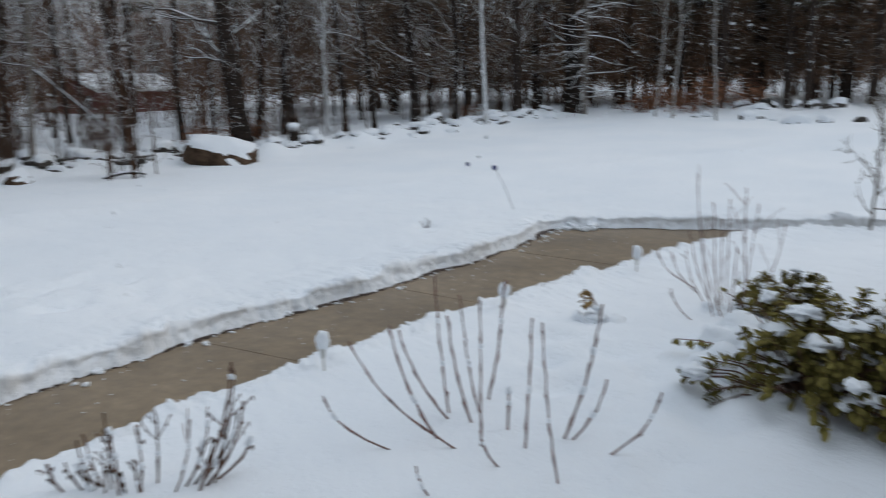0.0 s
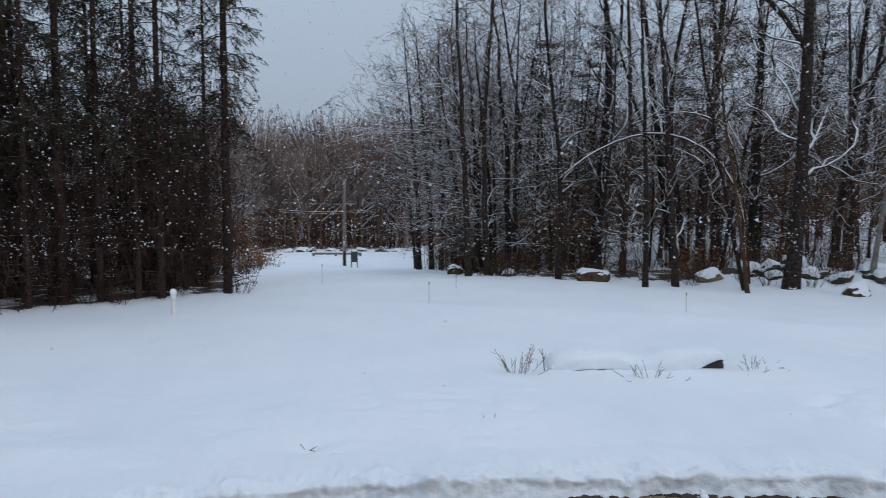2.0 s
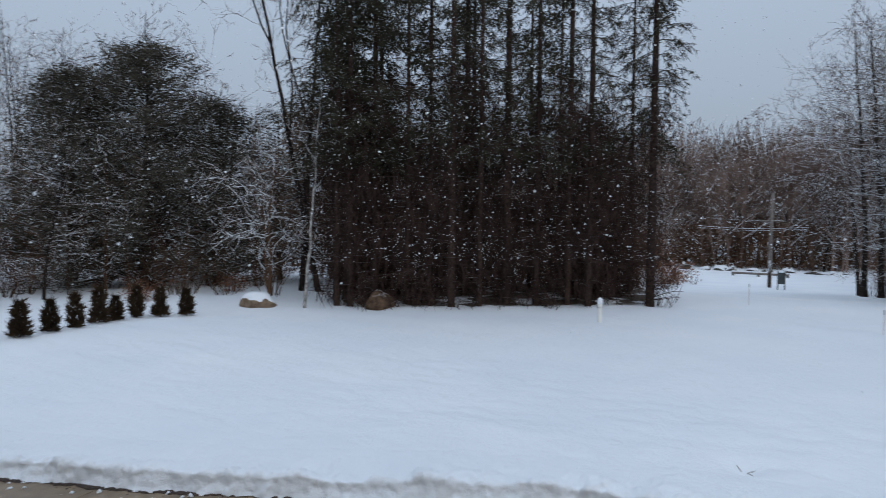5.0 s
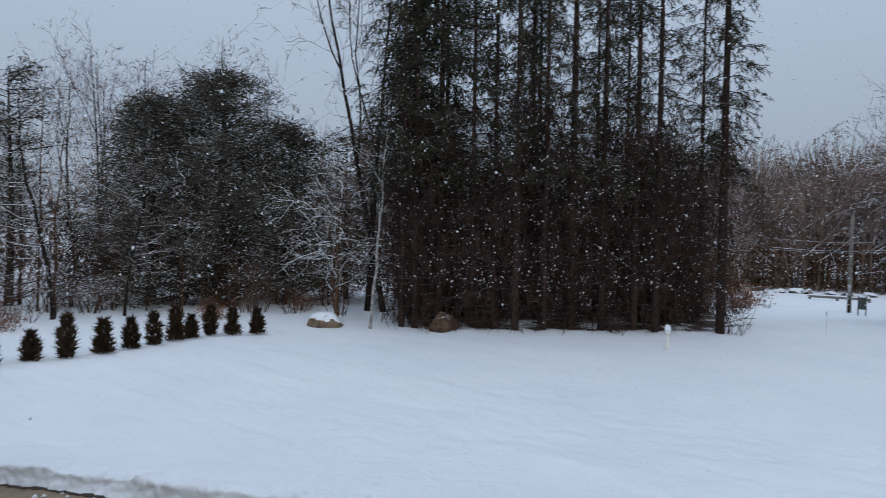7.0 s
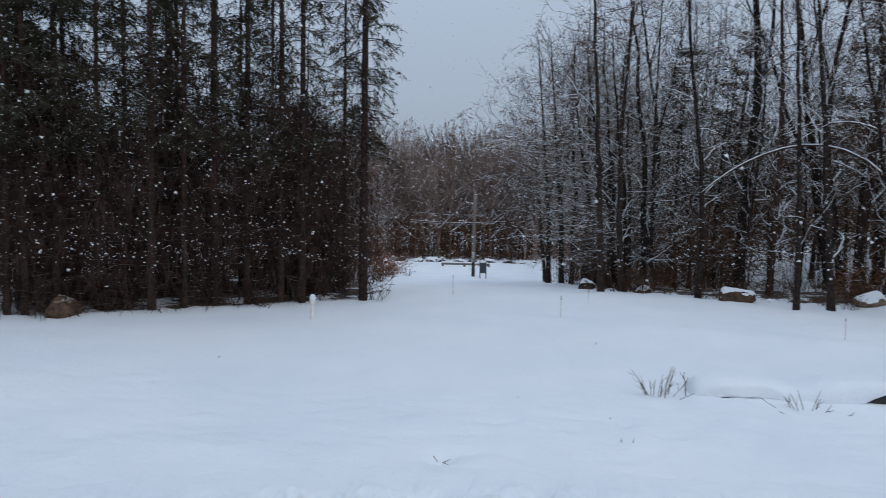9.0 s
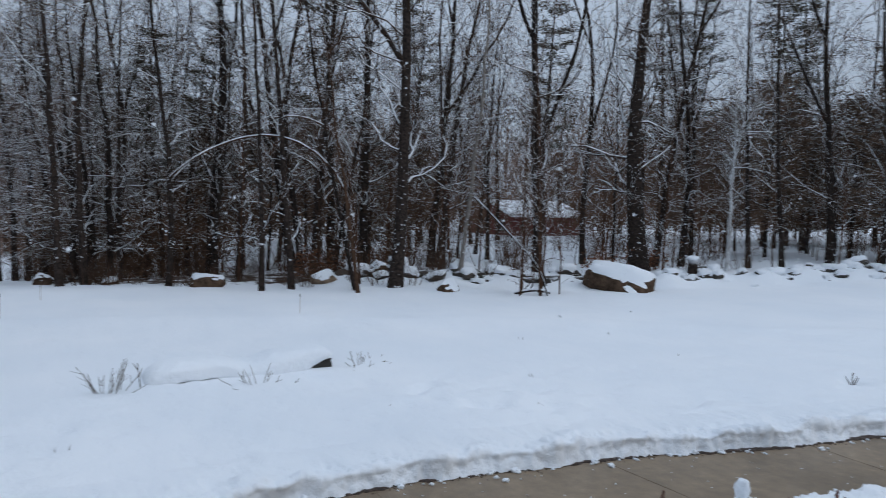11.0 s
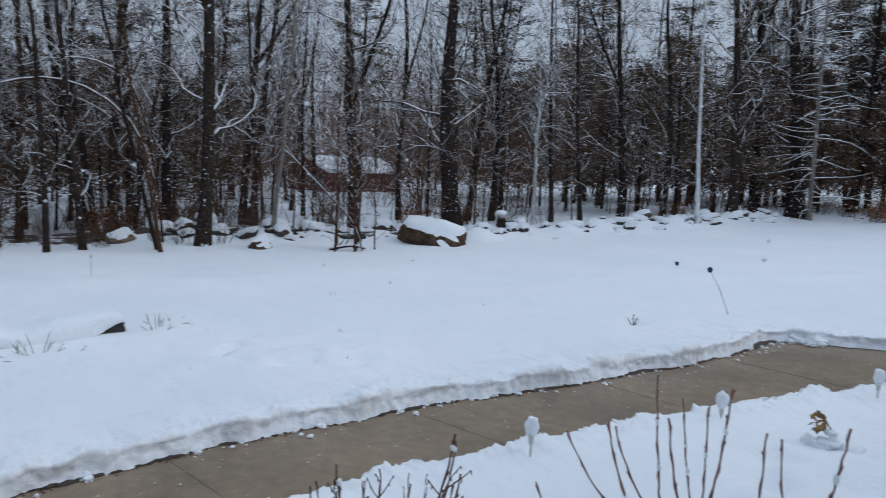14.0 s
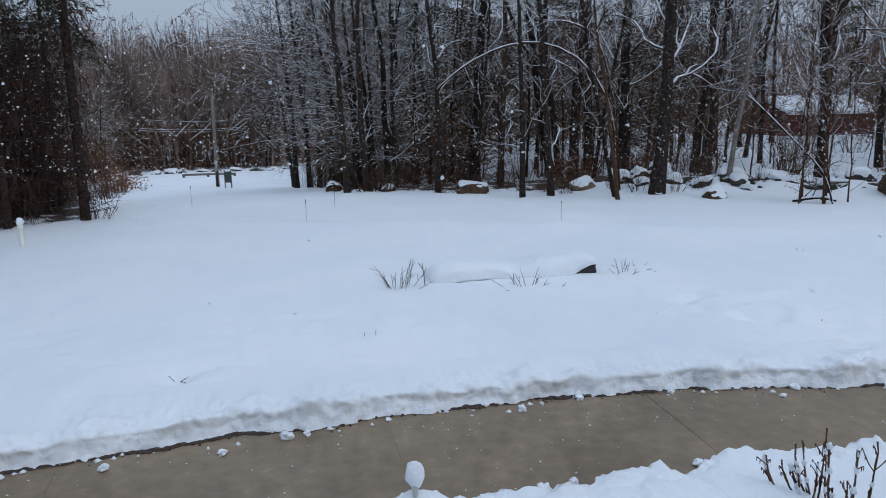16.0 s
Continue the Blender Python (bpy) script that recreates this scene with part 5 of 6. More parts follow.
# a sapling bent in an arch by the snow, rooted at the wood's edge
branch("bent_sapling", on_snow(-18.85, 7.45), [(0, 0, -0.1), (-0.1, 0.1, 1.6), (-0.12, -0.2, 3.1), (-0.4, -1.2, 3.95), (-0.65, -1.95, 4.18), (-0.85, -2.7, 4.18), (-1.03, -3.5, 3.85), (-1.15, -4.2, 3.45), (-1.25, -4.7, 2.95)], 0.036, 0.018, "thin sapling bent into an arch by its load of snow", M_TWIG, 12, 5)
branch("bent_sapling", on_snow(-19.6, 7.9), [(0, 0, -0.1), (0.0, -0.2, 2.4), (0.0, -0.7, 4.3), (-0.1, -1.7, 4.75), (-0.2, -2.6, 4.6)], 0.04, 0.015, "thin sapling bent over by snow", M_TWIG, 8, 6)
branch("fallen_branch", on_snow(-15.94, 11.9), [(0, 0, -0.1), (-0.14, -0.2, 0.75), (-0.54, -0.8, 1.5), (-0.97, -1.5, 2.35), (-1.1, -1.75, 2.6)], 0.024, 0.02, "leaning dead branch with snow along its upper side", M_BARK, 6, 7)
branch("fallen_branch", on_snow(-16.2, 11.4), [(-0.2, -0.3, 0.02), (0, 0, 0.10), (0.1, 0.3, 0.12), (0.2, 0.6, 0.04)], 0.04, 0.03, "short dark log lying in the snow under saplings", M_BARK, 3, 8)
for k in range(7):
    c = copy_thing(saplings[k % 5], on_snow(-16.0 - 0.25 * (k % 3), 11.0 + 0.22 * k, 50 * k))
    c.scale = (0.75, 0.75, 1.05)


# ---------------------------------------------------------------- cottage behind the woods
def cottage():
    m = pose(-46.8, 32.5, 0.12, 0, 0, 88)
    root = thing("house", m, "small red-brown house with a snow-covered gable roof behind the trees", "house")
    L, W, H, R = 3.0, 3.1, 2.1, 2.95

    def box(x0, x1, y0, y1, z0, z1, nm, material, label=""):
        bm = bmesh.new()
        bmesh.ops.create_cube(bm, size=1.0)
        for v in bm.verts:
            v.co = Vector(((x0 + x1) / 2 + v.co.x * (x1 - x0), (y0 + y1) / 2 + v.co.y * (y1 - y0), (z0 + z1) / 2 + v.co.z * (z1 - z0)))
        return part(nm, bm, material, root, label)

    bm = bmesh.new()
    pr = [(-W, -0.8), (-W, H), (0, R), (W, H), (W, -0.8)]
    a = [bm.verts.new((-L, y, z)) for y, z in pr]
    b = [bm.verts.new((L, y, z)) for y, z in pr]
    bm.faces.new(a)
    bm.faces.new(b[::-1])
    for i in range(5):
        bm.faces.new((a[i], b[i], b[(i + 1) % 5], a[(i + 1) % 5]))
    bmesh.ops.recalc_face_normals(bm, faces=bm.faces[:])
    part("wall", bm, M_SIDING, root, "red-brown board siding")
    for s in (-1, 1):
        bm = bmesh.new()
        pts = [(-L - 0.4, s * (W + 0.5), H - 0.22), (L + 0.4, s * (W + 0.5), H - 0.22), (L + 0.4, 0, R + 0.06), (-L - 0.4, 0, R + 0.06)]
        f = bm.faces.new([bm.verts.new(p) for p in pts])
        ex = bmesh.ops.extrude_face_region(bm, geom=[f])
        bmesh.ops.translate(bm, verts=[v for v in ex["geom"] if isinstance(v, bmesh.types.BMVert)], vec=(0, 0, 0.16))
        bmesh.ops.recalc_face_normals(bm, faces=bm.faces[:])
        part("roof", bm, M_SNOW, root, "roof slope under even snow")
    for y in (-1.7, 0.9):
        w = box(-L - 0.04, -L + 0.02, y - 0.4, y + 0.4, 0.8, 1.7, "window", M_GLASSDARK, "dark window")
        w.parent = root


cottage()


# ---------------------------------------------------------------- utility pole, cables, cabinet, road barrier
def utility_pole():
    x, y = -50.1, -8.0
    root = thing("utility_pole", on_snow(x, y), "weathered grey-brown wooden utility pole beside the drive", "utility pole")
    ac = Acc()
    ac.tube([(0, 0, -0.3), (0.02, 0.01, 3.0), (0.05, 0.06, 6.15)], [0.13, 0.115, 0.095], 10)
    mesh_obj("post", ac.v, ac.f, M_POLE, root)
    ac = Acc()
    ac.tube([(0.03, -0.75, 4.32), (0.03, 0.75, 4.32)], [0.05, 0.05], 6)
    mesh_obj("crossarm", ac.v, ac.f, M_POLE, root)
    ac = Acc()
    ac.tube([(0.13, 0.0, -0.2), (0.13, 0.0, 1.75)], [0.08, 0.08], 8)
    mesh_obj("guard", ac.v, ac.f, M_BARK, root, "dark cable guard at its foot")
    ac = Acc()
    ac.tube([(0.1, -0.3, 2.5), (0.1, 0.32, 3.2)], [0.025, 0.025], 5)
    mesh_obj("brace", ac.v, ac.f, M_POLE, root)
    for z, s0, s1, r in ((3.82, -4.6, 2.2, 0.022), (4.36, -4.0, 2.4, 0.014), (3.7, -4.6, 2.0, 0.014)):
        ac = Acc()
        pts = [(0.04, s0 + (s1 - s0) * i / 12, z - 0.25 * math.sin(math.pi * (i / 12)) * 0.6 + 0.12) for i in range(13)]
        ac.tube(pts, [r] * 13, 5)
        mesh_obj("cable", ac.v, ac.f, M_CABLE, root, "cable with snow along it")


utility_pole()


def cabinet():
    root = thing("utility_cabinet", on_snow(-48.3, -7.05, 8), "grey utility box on a four-legged stand by the pole", "utility box")
    bm = bmesh.new()
    bmesh.ops.create_cube(bm, size=1.0)
    for v in bm.verts:
        v.co = Vector((v.co.x * 0.3, v.co.y * 0.34, v.co.z * 0.72 + 0.72))
    bmesh.ops.bevel(bm, geom=bm.edges[:], offset=0.02, segments=2, affect="EDGES")
    part("body", bm, M_GREYMETAL, root)
    for sx, sy in itertools.product((-1, 1), (-1, 1)):
        ac = Acc()
        ac.tube([(sx * 0.17, sy * 0.2, -0.15), (sx * 0.17, sy * 0.2, 1.16)], [0.035, 0.035], 6)
        mesh_obj("leg", ac.v, ac.f, M_GREYMETAL, root)
    lumpy("snow_cap", root, pose(0, 0, 1.12), 0.24, 0.26, 0.07, 3.0, M_SNOW)


cabinet()


def barrier():
    root = thing("road_barrier", on_snow(-63.6, -10.9), "low wooden road barrier rail with snow on top", "barrier")
    inv = root.matrix_world.inverted()
    for nm, dy0, dy1, z, r, mt in (("rail", -2.1, 2.3, 0.24, 0.10, M_POLE), ("snow_cap", -2.1, 2.3, 0.36, 0.07, M_SNOW)):
        ac = Acc()
        ac.tube([(0, dy0, z), (0, (dy0 + dy1) / 2, z + 0.01), (0, dy1, z)], [r] * 3, 8)
        mesh_obj(nm, ac.v, ac.f, mt, root)
    for dy in (-2.0, 0.0, 2.2):
        ac = Acc()
        ac.tube([(-0.12, dy, -0.3), (-0.12, dy, 0.7 if dy < -1 else 0.3)], [0.12, 0.11], 8)
        mesh_obj("post", ac.v, ac.f, M_POLE, root)


barrier()


# ---------------------------------------------------------------- lawn: buried stone with perennials, post, stakes, spinner
def buried_stone():
    root = thing("stone_bench", on_snow(-9.92, 2.32), "long low dark stone under a deep rounded pillow of snow", "stone")
    # Full-length dark stone also puts the shade into the crease under the lip.
    bm = bmesh.new()
    bmesh.ops.create_cube(bm, size=1.0)
    bmesh.ops.subdivide_edges(bm, edges=bm.edges[:], cuts=7, use_grid_fill=True)
    for v in bm.verts:
        n_ = noise.noise(v.co * 4.0)
        along = v.co.y * 2.16
        v.co = Vector((v.co.x * 0.50 + 0.03 * n_, along + 0.11 + 0.03 * n_, v.co.z * 0.24 - 0.02 + 0.02 * n_ + 0.05 * float(smooth01(along, 0.4, 1.1))))
    part("rock", bm, M_DARKROCK, root, "dark stone, bare at one end, darkening the shaded crease beside it", smooth=True)
    v, f = [], []
    nu, nv = 84, 28
    for i in range(nu + 1):
        u = i / nu
        y = -1.24 + 2.46 * u
        end = min(1.0, math.sqrt(max(0.0, 1 - (2 * abs(u - 0.5)) ** 12)) + 0.02)
        lift = 0.20 + 0.02 * math.sin(u * 9.0 - 0.4) - 0.05 * math.exp(-((u - 0.52) / 0.10) ** 2) + 0.09 * u + 0.03 * noise.noise(Vector((u * 5, 0, 2)))
        under = -0.09 + 0.13 * float(smooth01(u, 0.06, 0.18) * (1 - smooth01(u, 0.42, 0.54))) + 0.255 * float(smooth01(u, 0.72, 0.97))
        for j in range(nv + 1):
            a = -0.35 + (math.pi + 0.35) * (j / nv)          # rolls under at the front lip
            cx, cz = math.cos(a), math.sin(a)
            w = (0.36 + 0.05 * noise.noise(Vector((u * 4, 0, 6)))) * (0.55 + 0.45 * end) * (1 + 0.08 * noise.noise(Vector((u * 7, j * 0.2, 1))))
            x = -0.03 + w * math.copysign(abs(cx) ** 0.6, cx)
            top = max(0.0, cz) ** 0.62 * end
            z = under * (1 - top) + lift * top + (0.05 * cz if cz < 0 else 0.0)
            v.append((x, y, z + 0.014 * noise.noise(Vector((u * 14, j * 0.5, 5)))))
    for i in range(nu):
        for j in range(nv):
            q = i * (nv + 1) + j
            f.append((q, q + nv + 1, q + nv + 2, q + 1))
    for i in (0, nu):
        f.append(tuple(i * (nv + 1) + j for j in range(nv + 1)))
    mesh_obj("snow_cap", v, f, M_SNOW, root, "smooth overhanging pillow of snow")


buried_stone()


def stalks(x, y, n, h, spread, seed, label, material, r=0.005, name="perennial", tilt=0.9):
    """Dead flower stalks that stick out of the snow."""
    rng2 = random.Random(seed)
    root = thing(name, on_snow(x, y), label, "plant", "dead perennials")
    for _ in range(n):
        b = Vector((rng2.gauss(0, spread * 0.6), rng2.gauss(0, spread * 1.0), -0.05))
        a, t = math.atan2(b.y, b.x) + rng2.gauss(0, 0.5), min(1.4, tilt * (0.12 + 0.48 * math.hypot(b.x, b.y) / spread) * rng2.uniform(0.6, 1.3))
        d = Vector((math.cos(a) * math.sin(t), math.sin(a) * math.sin(t), math.cos(t)))
        ac = Acc()
        pts = wander(b, d, h * rng2.uniform(0.5, 1.1) + 0.05, 4, 0.06, -0.01, rng2)
        ac.tube(pts, [r, r * 0.9, r * 0.8, r * 0.7, r * 0.5], 5)
        for _ in range(rng2.choice((0, 1, 2))):
            q, dd = at_path(pts, rng2.uniform(0.35, 0.8))
            ac.tube(wander(q, side_dir(dd, 0.6, rng2), h * 0.35, 2, 0.05, 0.02, rng2), [r * 0.7, r * 0.6, r * 0.4], 4)
        mesh_obj("stalk", ac.v, ac.f, material, root)
    return root


stalks(-9.52, 0.70, 20, 0.36, 0.11, 701, "clump of dry stiff stalks poking through the snow", M_STALK, 0.0042)
stalks(-9.15, 2.4, 11, 0.26, 0.11, 702, "few dry stalks in front of the buried stone", M_STALK, 0.0045)
stalks(-9.75, 3.95, 17, 0.30, 0.14, 703, "dry stalks flattened by snow at the stone's end", M_STALK, 0.0045, tilt=1.5)
stalks(-9.6, 1.06, 1, 0.30, 0.01, 704, "single dark stalk beside the buried stone", M_STALK, 0.008, tilt=0.2)
stalks(-6.15, 9.75, 4, 0.12, 0.03, 705, "tiny tuft of dead leaves in a snow hollow", M_SOIL, 0.008)
stalks(-6.6, -1.6, 3, 0.04, 0.03, 708, "tuft of pale grass showing in a snow hollow", M_STALK, 0.004, tilt=1.3)
stalks(-8.43, 8.9, 3, 0.12, 0.08, 706, "few grass blades bent over the snow", M_STALK, 0.003, tilt=1.5)
stalks(-7.02, 5.08, 3, 0.07, 0.08, 707, "grass tips barely showing above the snow", M_STALK, 0.003, tilt=1.2)
for k, (x, y) in enumerate([(-7.6, 3.4), (-8.2, 5.9), (-10.6, 7.3), (-7.4, 0.2), (-12.0, 9.4)]):
    stalks(x, y, 2, 0.06, 0.05, 710 + k, "grass tips barely showing above the snow", M_STALK, 0.003, tilt=1.2)


def vent_post():
    root = thing("vent_pipe", on_snow(-14.35, -5.95), "white plastic vent pipe standing in the lawn, snow on top", "pipe")
    ac = Acc()
    ac.tube([(0, 0, -0.2), (0, 0, 0.41)], [0.045, 0.045], 14)
    mesh_obj("pipe", ac.v, ac.f, M_WHITE, root)
    ac = Acc()
    ac.tube([(0, 0, 0.33), (0, 0, 0.42)], [0.055, 0.055], 14)
    mesh_obj("collar", ac.v, ac.f, M_WHITE, root)
    lumpy("snow_cap", root, pose(0, 0, 0.45), 0.066, 0.066, 0.085, 1.0, M_SNOW)


vent_post()


def stake(x, y, h, lean, material, label):
    root = thing("driveway_stake", on_snow(x, y), label, "marker stake", "driveway stakes")
    ac = Acc()
    ac.tube([(0, 0, -0.1), (lean * 0.5, 0, h * 0.5), (lean, 0, h)], [0.0045, 0.0045, 0.004], 6)
    mesh_obj("rod", ac.v, ac.f, material, root)
    ac = Acc()
    ac.tube([(lean * 0.86, 0, h * 0.86), (lean, 0, h + 0.004)], [0.009, 0.009], 6)
    mesh_obj("sleeve", ac.v, ac.f, M_STALK, root, "faded reflector sleeve")


stake(-15.58, -0.76, 0.55, 0.01, M_TAN, "thin tan fibreglass stake marking the drive")
stake(-14.81, 4.64, 0.42, -0.01, M_TAN, "thin tan fibreglass stake marking the drive")
stake(-18.87, -0.16, 0.36, 0.0, M_TAN, "thin tan fibreglass stake marking the drive")
stake(-19.7, -3.89, 0.55, 0.0, M_TAN, "thin tan fibreglass stake marking the drive")


def ball_stake(x, y, tip, r, label):
    root = thing("garden_ornament", on_snow(x, y), label, "garden ornament")
    ac = Acc()
    ac.tube([(0, 0, -0.08), (tip[0] * 0.5, tip[1] * 0.5, tip[2] * 0.52), tip], [0.004, 0.004, 0.003], 5)
    mesh_obj("wire", ac.v, ac.f, M_DARKMETAL, root)
    bm = bmesh.new()
    bmesh.ops.create_icosphere(bm, subdivisions=3, radius=r)
    for v in bm.verts:
        v.co = Vector((v.co.x, v.co.y * 0.9, v.co.z * (1.15 if v.co.z < 0 else 0.95))) + Vector(tip)
    part("globe", bm, M_BLUEGLASS, root, "dark blue glass globe", smooth=True)


ball_stake(-5.54, 11.64, (-0.32, -0.15, 0.71), 0.045, "dark blue glass globe on a bent wire stake")
ball_stake(-9.1, 16.3, (-0.02, 0.0, 0.10), 0.05, "dark blue glass globe low over the snow")


# ---------------------------------------------------------------- flower bed by the walk
STEMS_A = [  # foot x, foot y, then the way to the tip
    (-2.48, 3.84, -0.38, -0.30, 0.36), (-2.21, 4.04, -0.53, -0.38, 0.68), (-2.40, 4.08, -0.24, -0.16, 0.71), (-2.46, 4.34, -0.28, -0.19, 0.62),
    (-2.30, 4.34, -0.14, -0.08, 0.73), (-2.52, 4.40, -0.07, -0.04, 0.95), (-2.33, 4.49, -0.11, -0.06, 0.82), (-2.12, 4.11, 0.0, 0.0, 0.92),
    (-2.40, 4.71, 0.11, 0.06, 0.83), (-2.08, 4.38, 0.01, 0.01, 0.26), (-1.88, 4.22, 0.04, 0.01, 0.82), (-1.55, 3.96, -0.09, -0.04, 0.92),
    (-1.72, 4.41, 0.21, 0.08, 0.88), (-1.70, 4.42, 0.23, 0.08, 0.41), (-1.45, 4.36, 0.32, 0.09, 0.42), (-2.09, 3.51, -0.07, -0.06, 0.17), (-1.89, 3.96, -0.12, -0.06, 0.21)]
STEMS_B = [
    (-3.79, 2.52, -0.05, -0.10, 0.22), (-3.72, 2.60, -0.06, -0.12, 0.22), (-3.68, 2.59, -0.03, -0.05, 0.21), (-3.67, 2.64, -0.05, -0.07, 0.34),
    (-3.64, 2.62, 0.02, 0.02, 0.48), (-3.56, 2.66, -0.02, -0.03, 0.40), (-3.47, 2.79, 0.02, 0.04, 0.46), (-3.48, 2.69, 0.0, 0.0, 0.22),
    (-3.34, 2.78, 0.08, 0.12, 0.41), (-3.34, 2.83, 0.12, 0.16, 0.40), (-3.34, 2.93, 0.18, 0.21, 0.37), (-3.26, 2.90, 0.18, 0.22, 0.47), (-3.24, 2.86, 0.16, 0.21, 0.72)]
STEMS_C = [
    (-1.36, 7.19, -0.22, -0.04, 1.32), (-1.35, 7.36, -0.11, -0.02, 1.04), (-1.35, 7.47, -0.05, -0.01, 0.87), (-1.29, 7.25, -0.26, -0.04, 0.94), (-1.35, 7.73, -0.04, -0.01, 1.02),
    (-1.49, 7.61, -0.24, -0.04, 0.52), (-1.59, 7.92, -0.35, -0.07, 0.43), (-1.58, 8.1, -0.53, -0.11, 0.37), (-1.47, 7.07, -0.26, -0.05, 0.29), (-1.2, 7.4, 0.1, 0.05, 1.05),
    (-1.1, 7.5, 0.22, 0.1, 0.85), (-1.25, 7.2, 0.05, -0.1, 0.7), (-1.15, 7.6, -0.1, 0.1, 1.15), (-1.4, 7.5, -0.3, 0.0, 0.75)]


def stem_shrub(stems, r0, seed, label, material, snowy=0.4, side=0.4, name="bare_shrub", second=None):
    """A leafless garden shrub: each jointed stem rises in a curve, some with a dab of snow."""
    rng2 = random.Random(seed)
    cx, cy = sum(s[0] for s in stems) / len(stems), sum(s[1] for s in stems) / len(stems)
    root = thing(name, on_snow(cx, cy), label, "shrub", "bare garden shrubs")
    for fx, fy, dx, dy, dz in stems:
        ac = Acc()
        r = r0 * rng2.uniform(0.75, 1.15)
        foot, tip = Vector((fx - cx, fy - cy, -0.06)), Vector((fx - cx + dx, fy - cy + dy, dz))
        out = Vector((dx, dy, 0)) * 0.22
        n = max(5, int(dz / 0.055))
        pts = []
        for i in range(n + 1):
            u = i / n
            p = foot.lerp(tip, u) + out * math.sin(math.pi * u) * (1 if dz < 0.6 else 0.7)
            pts.append(p + Vector((rng2.gauss(0, 0.0025), rng2.gauss(0, 0.0025), 0)))
        rad = [r * (1 - 0.45 * i / n) * (1.45 if i % 3 == 0 else 0.9) for i in range(n + 1)]
        rad[-1] *= 1.5
        ac.tube(pts, rad, 7)
        for i in range(3, n + 1, 3):                            # a pair of buds at each joint
            d = (pts[i] - pts[i - 1]).normalized()
            for _ in range(2):
                b = side_dir(d, rng2.uniform(0.35, 0.8), rng2)
                ac.tube([pts[i], pts[i] + b * r * 1.6, pts[i] + b * r * 2.2 + d * r * rng2.uniform(0.8, 1.8)], [r * 0.55, r * 0.62, r * 0.12], 5)
        for _ in range(3):
            if rng2.random() < side:
                q, d = at_path(pts, rng2.uniform(0.35, 0.9))
                sp = wander(q, side_dir(d, rng2.uniform(0.4, 0.9), rng2), dz * rng2.uniform(0.12, 0.4), 3, 0.10, 0.03, rng2)
                ac.tube(sp, [r * 0.5, r * 0.42, r * 0.5, r * 0.3], 5)
                for e in (sp[2], sp[3]):                        # a bud hanging from the twig
                    ac.tube([e, e + Vector((0, 0, -r * 1.6)), e + Vector((0, 0, -r * 3.4))], [r * 0.2, r * 0.45, r * 0.08], 5)
        st = mesh_obj("stem", ac.v, ac.f, second if second and rng2.random() < 0.5 else material, root)
        for u in (0.93, 0.7, 0.45):
            if rng2.random() < snowy * 0.42:
                q, d = at_path(pts, u + rng2.uniform(-0.05, 0.05))
                lean_to = d.to_track_quat("Z", "Y").to_matrix().to_4x4()
                k = rng2.uniform(1.3, 2.0) * r
                lumpy("snow_cap", st, Matrix.Translation(q + Vector((0, 0, r * 0.5))) @ lean_to, k, k * rng2.uniform(0.8, 1.1), k * rng2.uniform(1.4, 2.9), rng2.random() * 9, M_SNOW, 2, 0.7)
    return root


stem_shrub(STEMS_A, 0.0090, 801, "leafless garden shrub with jointed reddish-brown stems fanning from snow", M_STEM, 0.9, 0.0)
rb = random.Random(81)
STUBS = [(x + rb.gauss(0, 0.05), y + rb.gauss(0, 0.05), dx * rb.uniform(0.5, 1.3), dy * rb.uniform(0.5, 1.3), dz * rb.uniform(0.45, 0.95)) for x, y, dx, dy, dz in STEMS_B]
stem_shrub(STEMS_B + STUBS, 0.0084, 802, "pruned shrub stubs, brown and knobbly, dabbed with snow", M_STEMDARK, 1.0, 0.55, second=M_TWIG)
stem_shrub(STEMS_C, 0.0060, 803, "thin upright reddish twigs of a bare garden shrub", M_STEM, 0.15, 0.6)
bare_tree(on_snow(-0.25, 12.1), 1.9, 0.025, (0.0, 0.0), 805, first=0.22, limbs=16, twigs=3, fine=3, reach=1.7, bark=M_STALK, twig=M_STALK, name="young_tree", label="small bare young tree with upswept branches in snow", group="garden trees")


def dried_flower(x, y):
    root = thing("dried_hydrangea", on_snow(x, y), "withered brown flower head on a bent stem, tucked in snow", "flower")
    ac = Acc()
    ac.tube([(0.12, 0.03, -0.05), (0.10, 0.02, 0.14), (0.06, 0.0, 0.22), (0.0, 0.0, 0.20)], [0.006, 0.006, 0.005, 0.004], 6)
    mesh_obj("stem", ac.v, ac.f, M_STEM, root)
    rng2 = random.Random(9)
    ac = Acc()
    for _ in range(30):
        d = Vector((rng2.gauss(0, 0.7), rng2.gauss(0, 0.7), rng2.gauss(0.1, 1))).normalized()
        ac.petal(Vector((0, 0, 0.19)) + Vector((d.x * 0.03, d.y * 0.03, d.z * 0.045)), d + Vector((0, 0, -0.5)), rng2.uniform(0.040, 0.075), rng2.uniform(0.024, 0.042), rng2)
    tagged(mesh_obj("flower_head", ac.v, ac.f, M_LEAFTAN, root, "crumpled tan-brown dry petals"), kind="stuff")
    for x, y, z, s in ((0.10, 0.02, 0.11, 0.045), (0.11, -0.01, 0.02, 0.085), (-0.01, -0.03, -0.03, 0.10), (0.26, 0.02, -0.08, 0.17)):
        lumpy("snow_cap", root, pose(x, y, z), s, s * 0.9, s * 0.75, 4.0 + 9 * x, M_SNOW, 3, 0.9)


dried_flower(-2.4, 6.65)


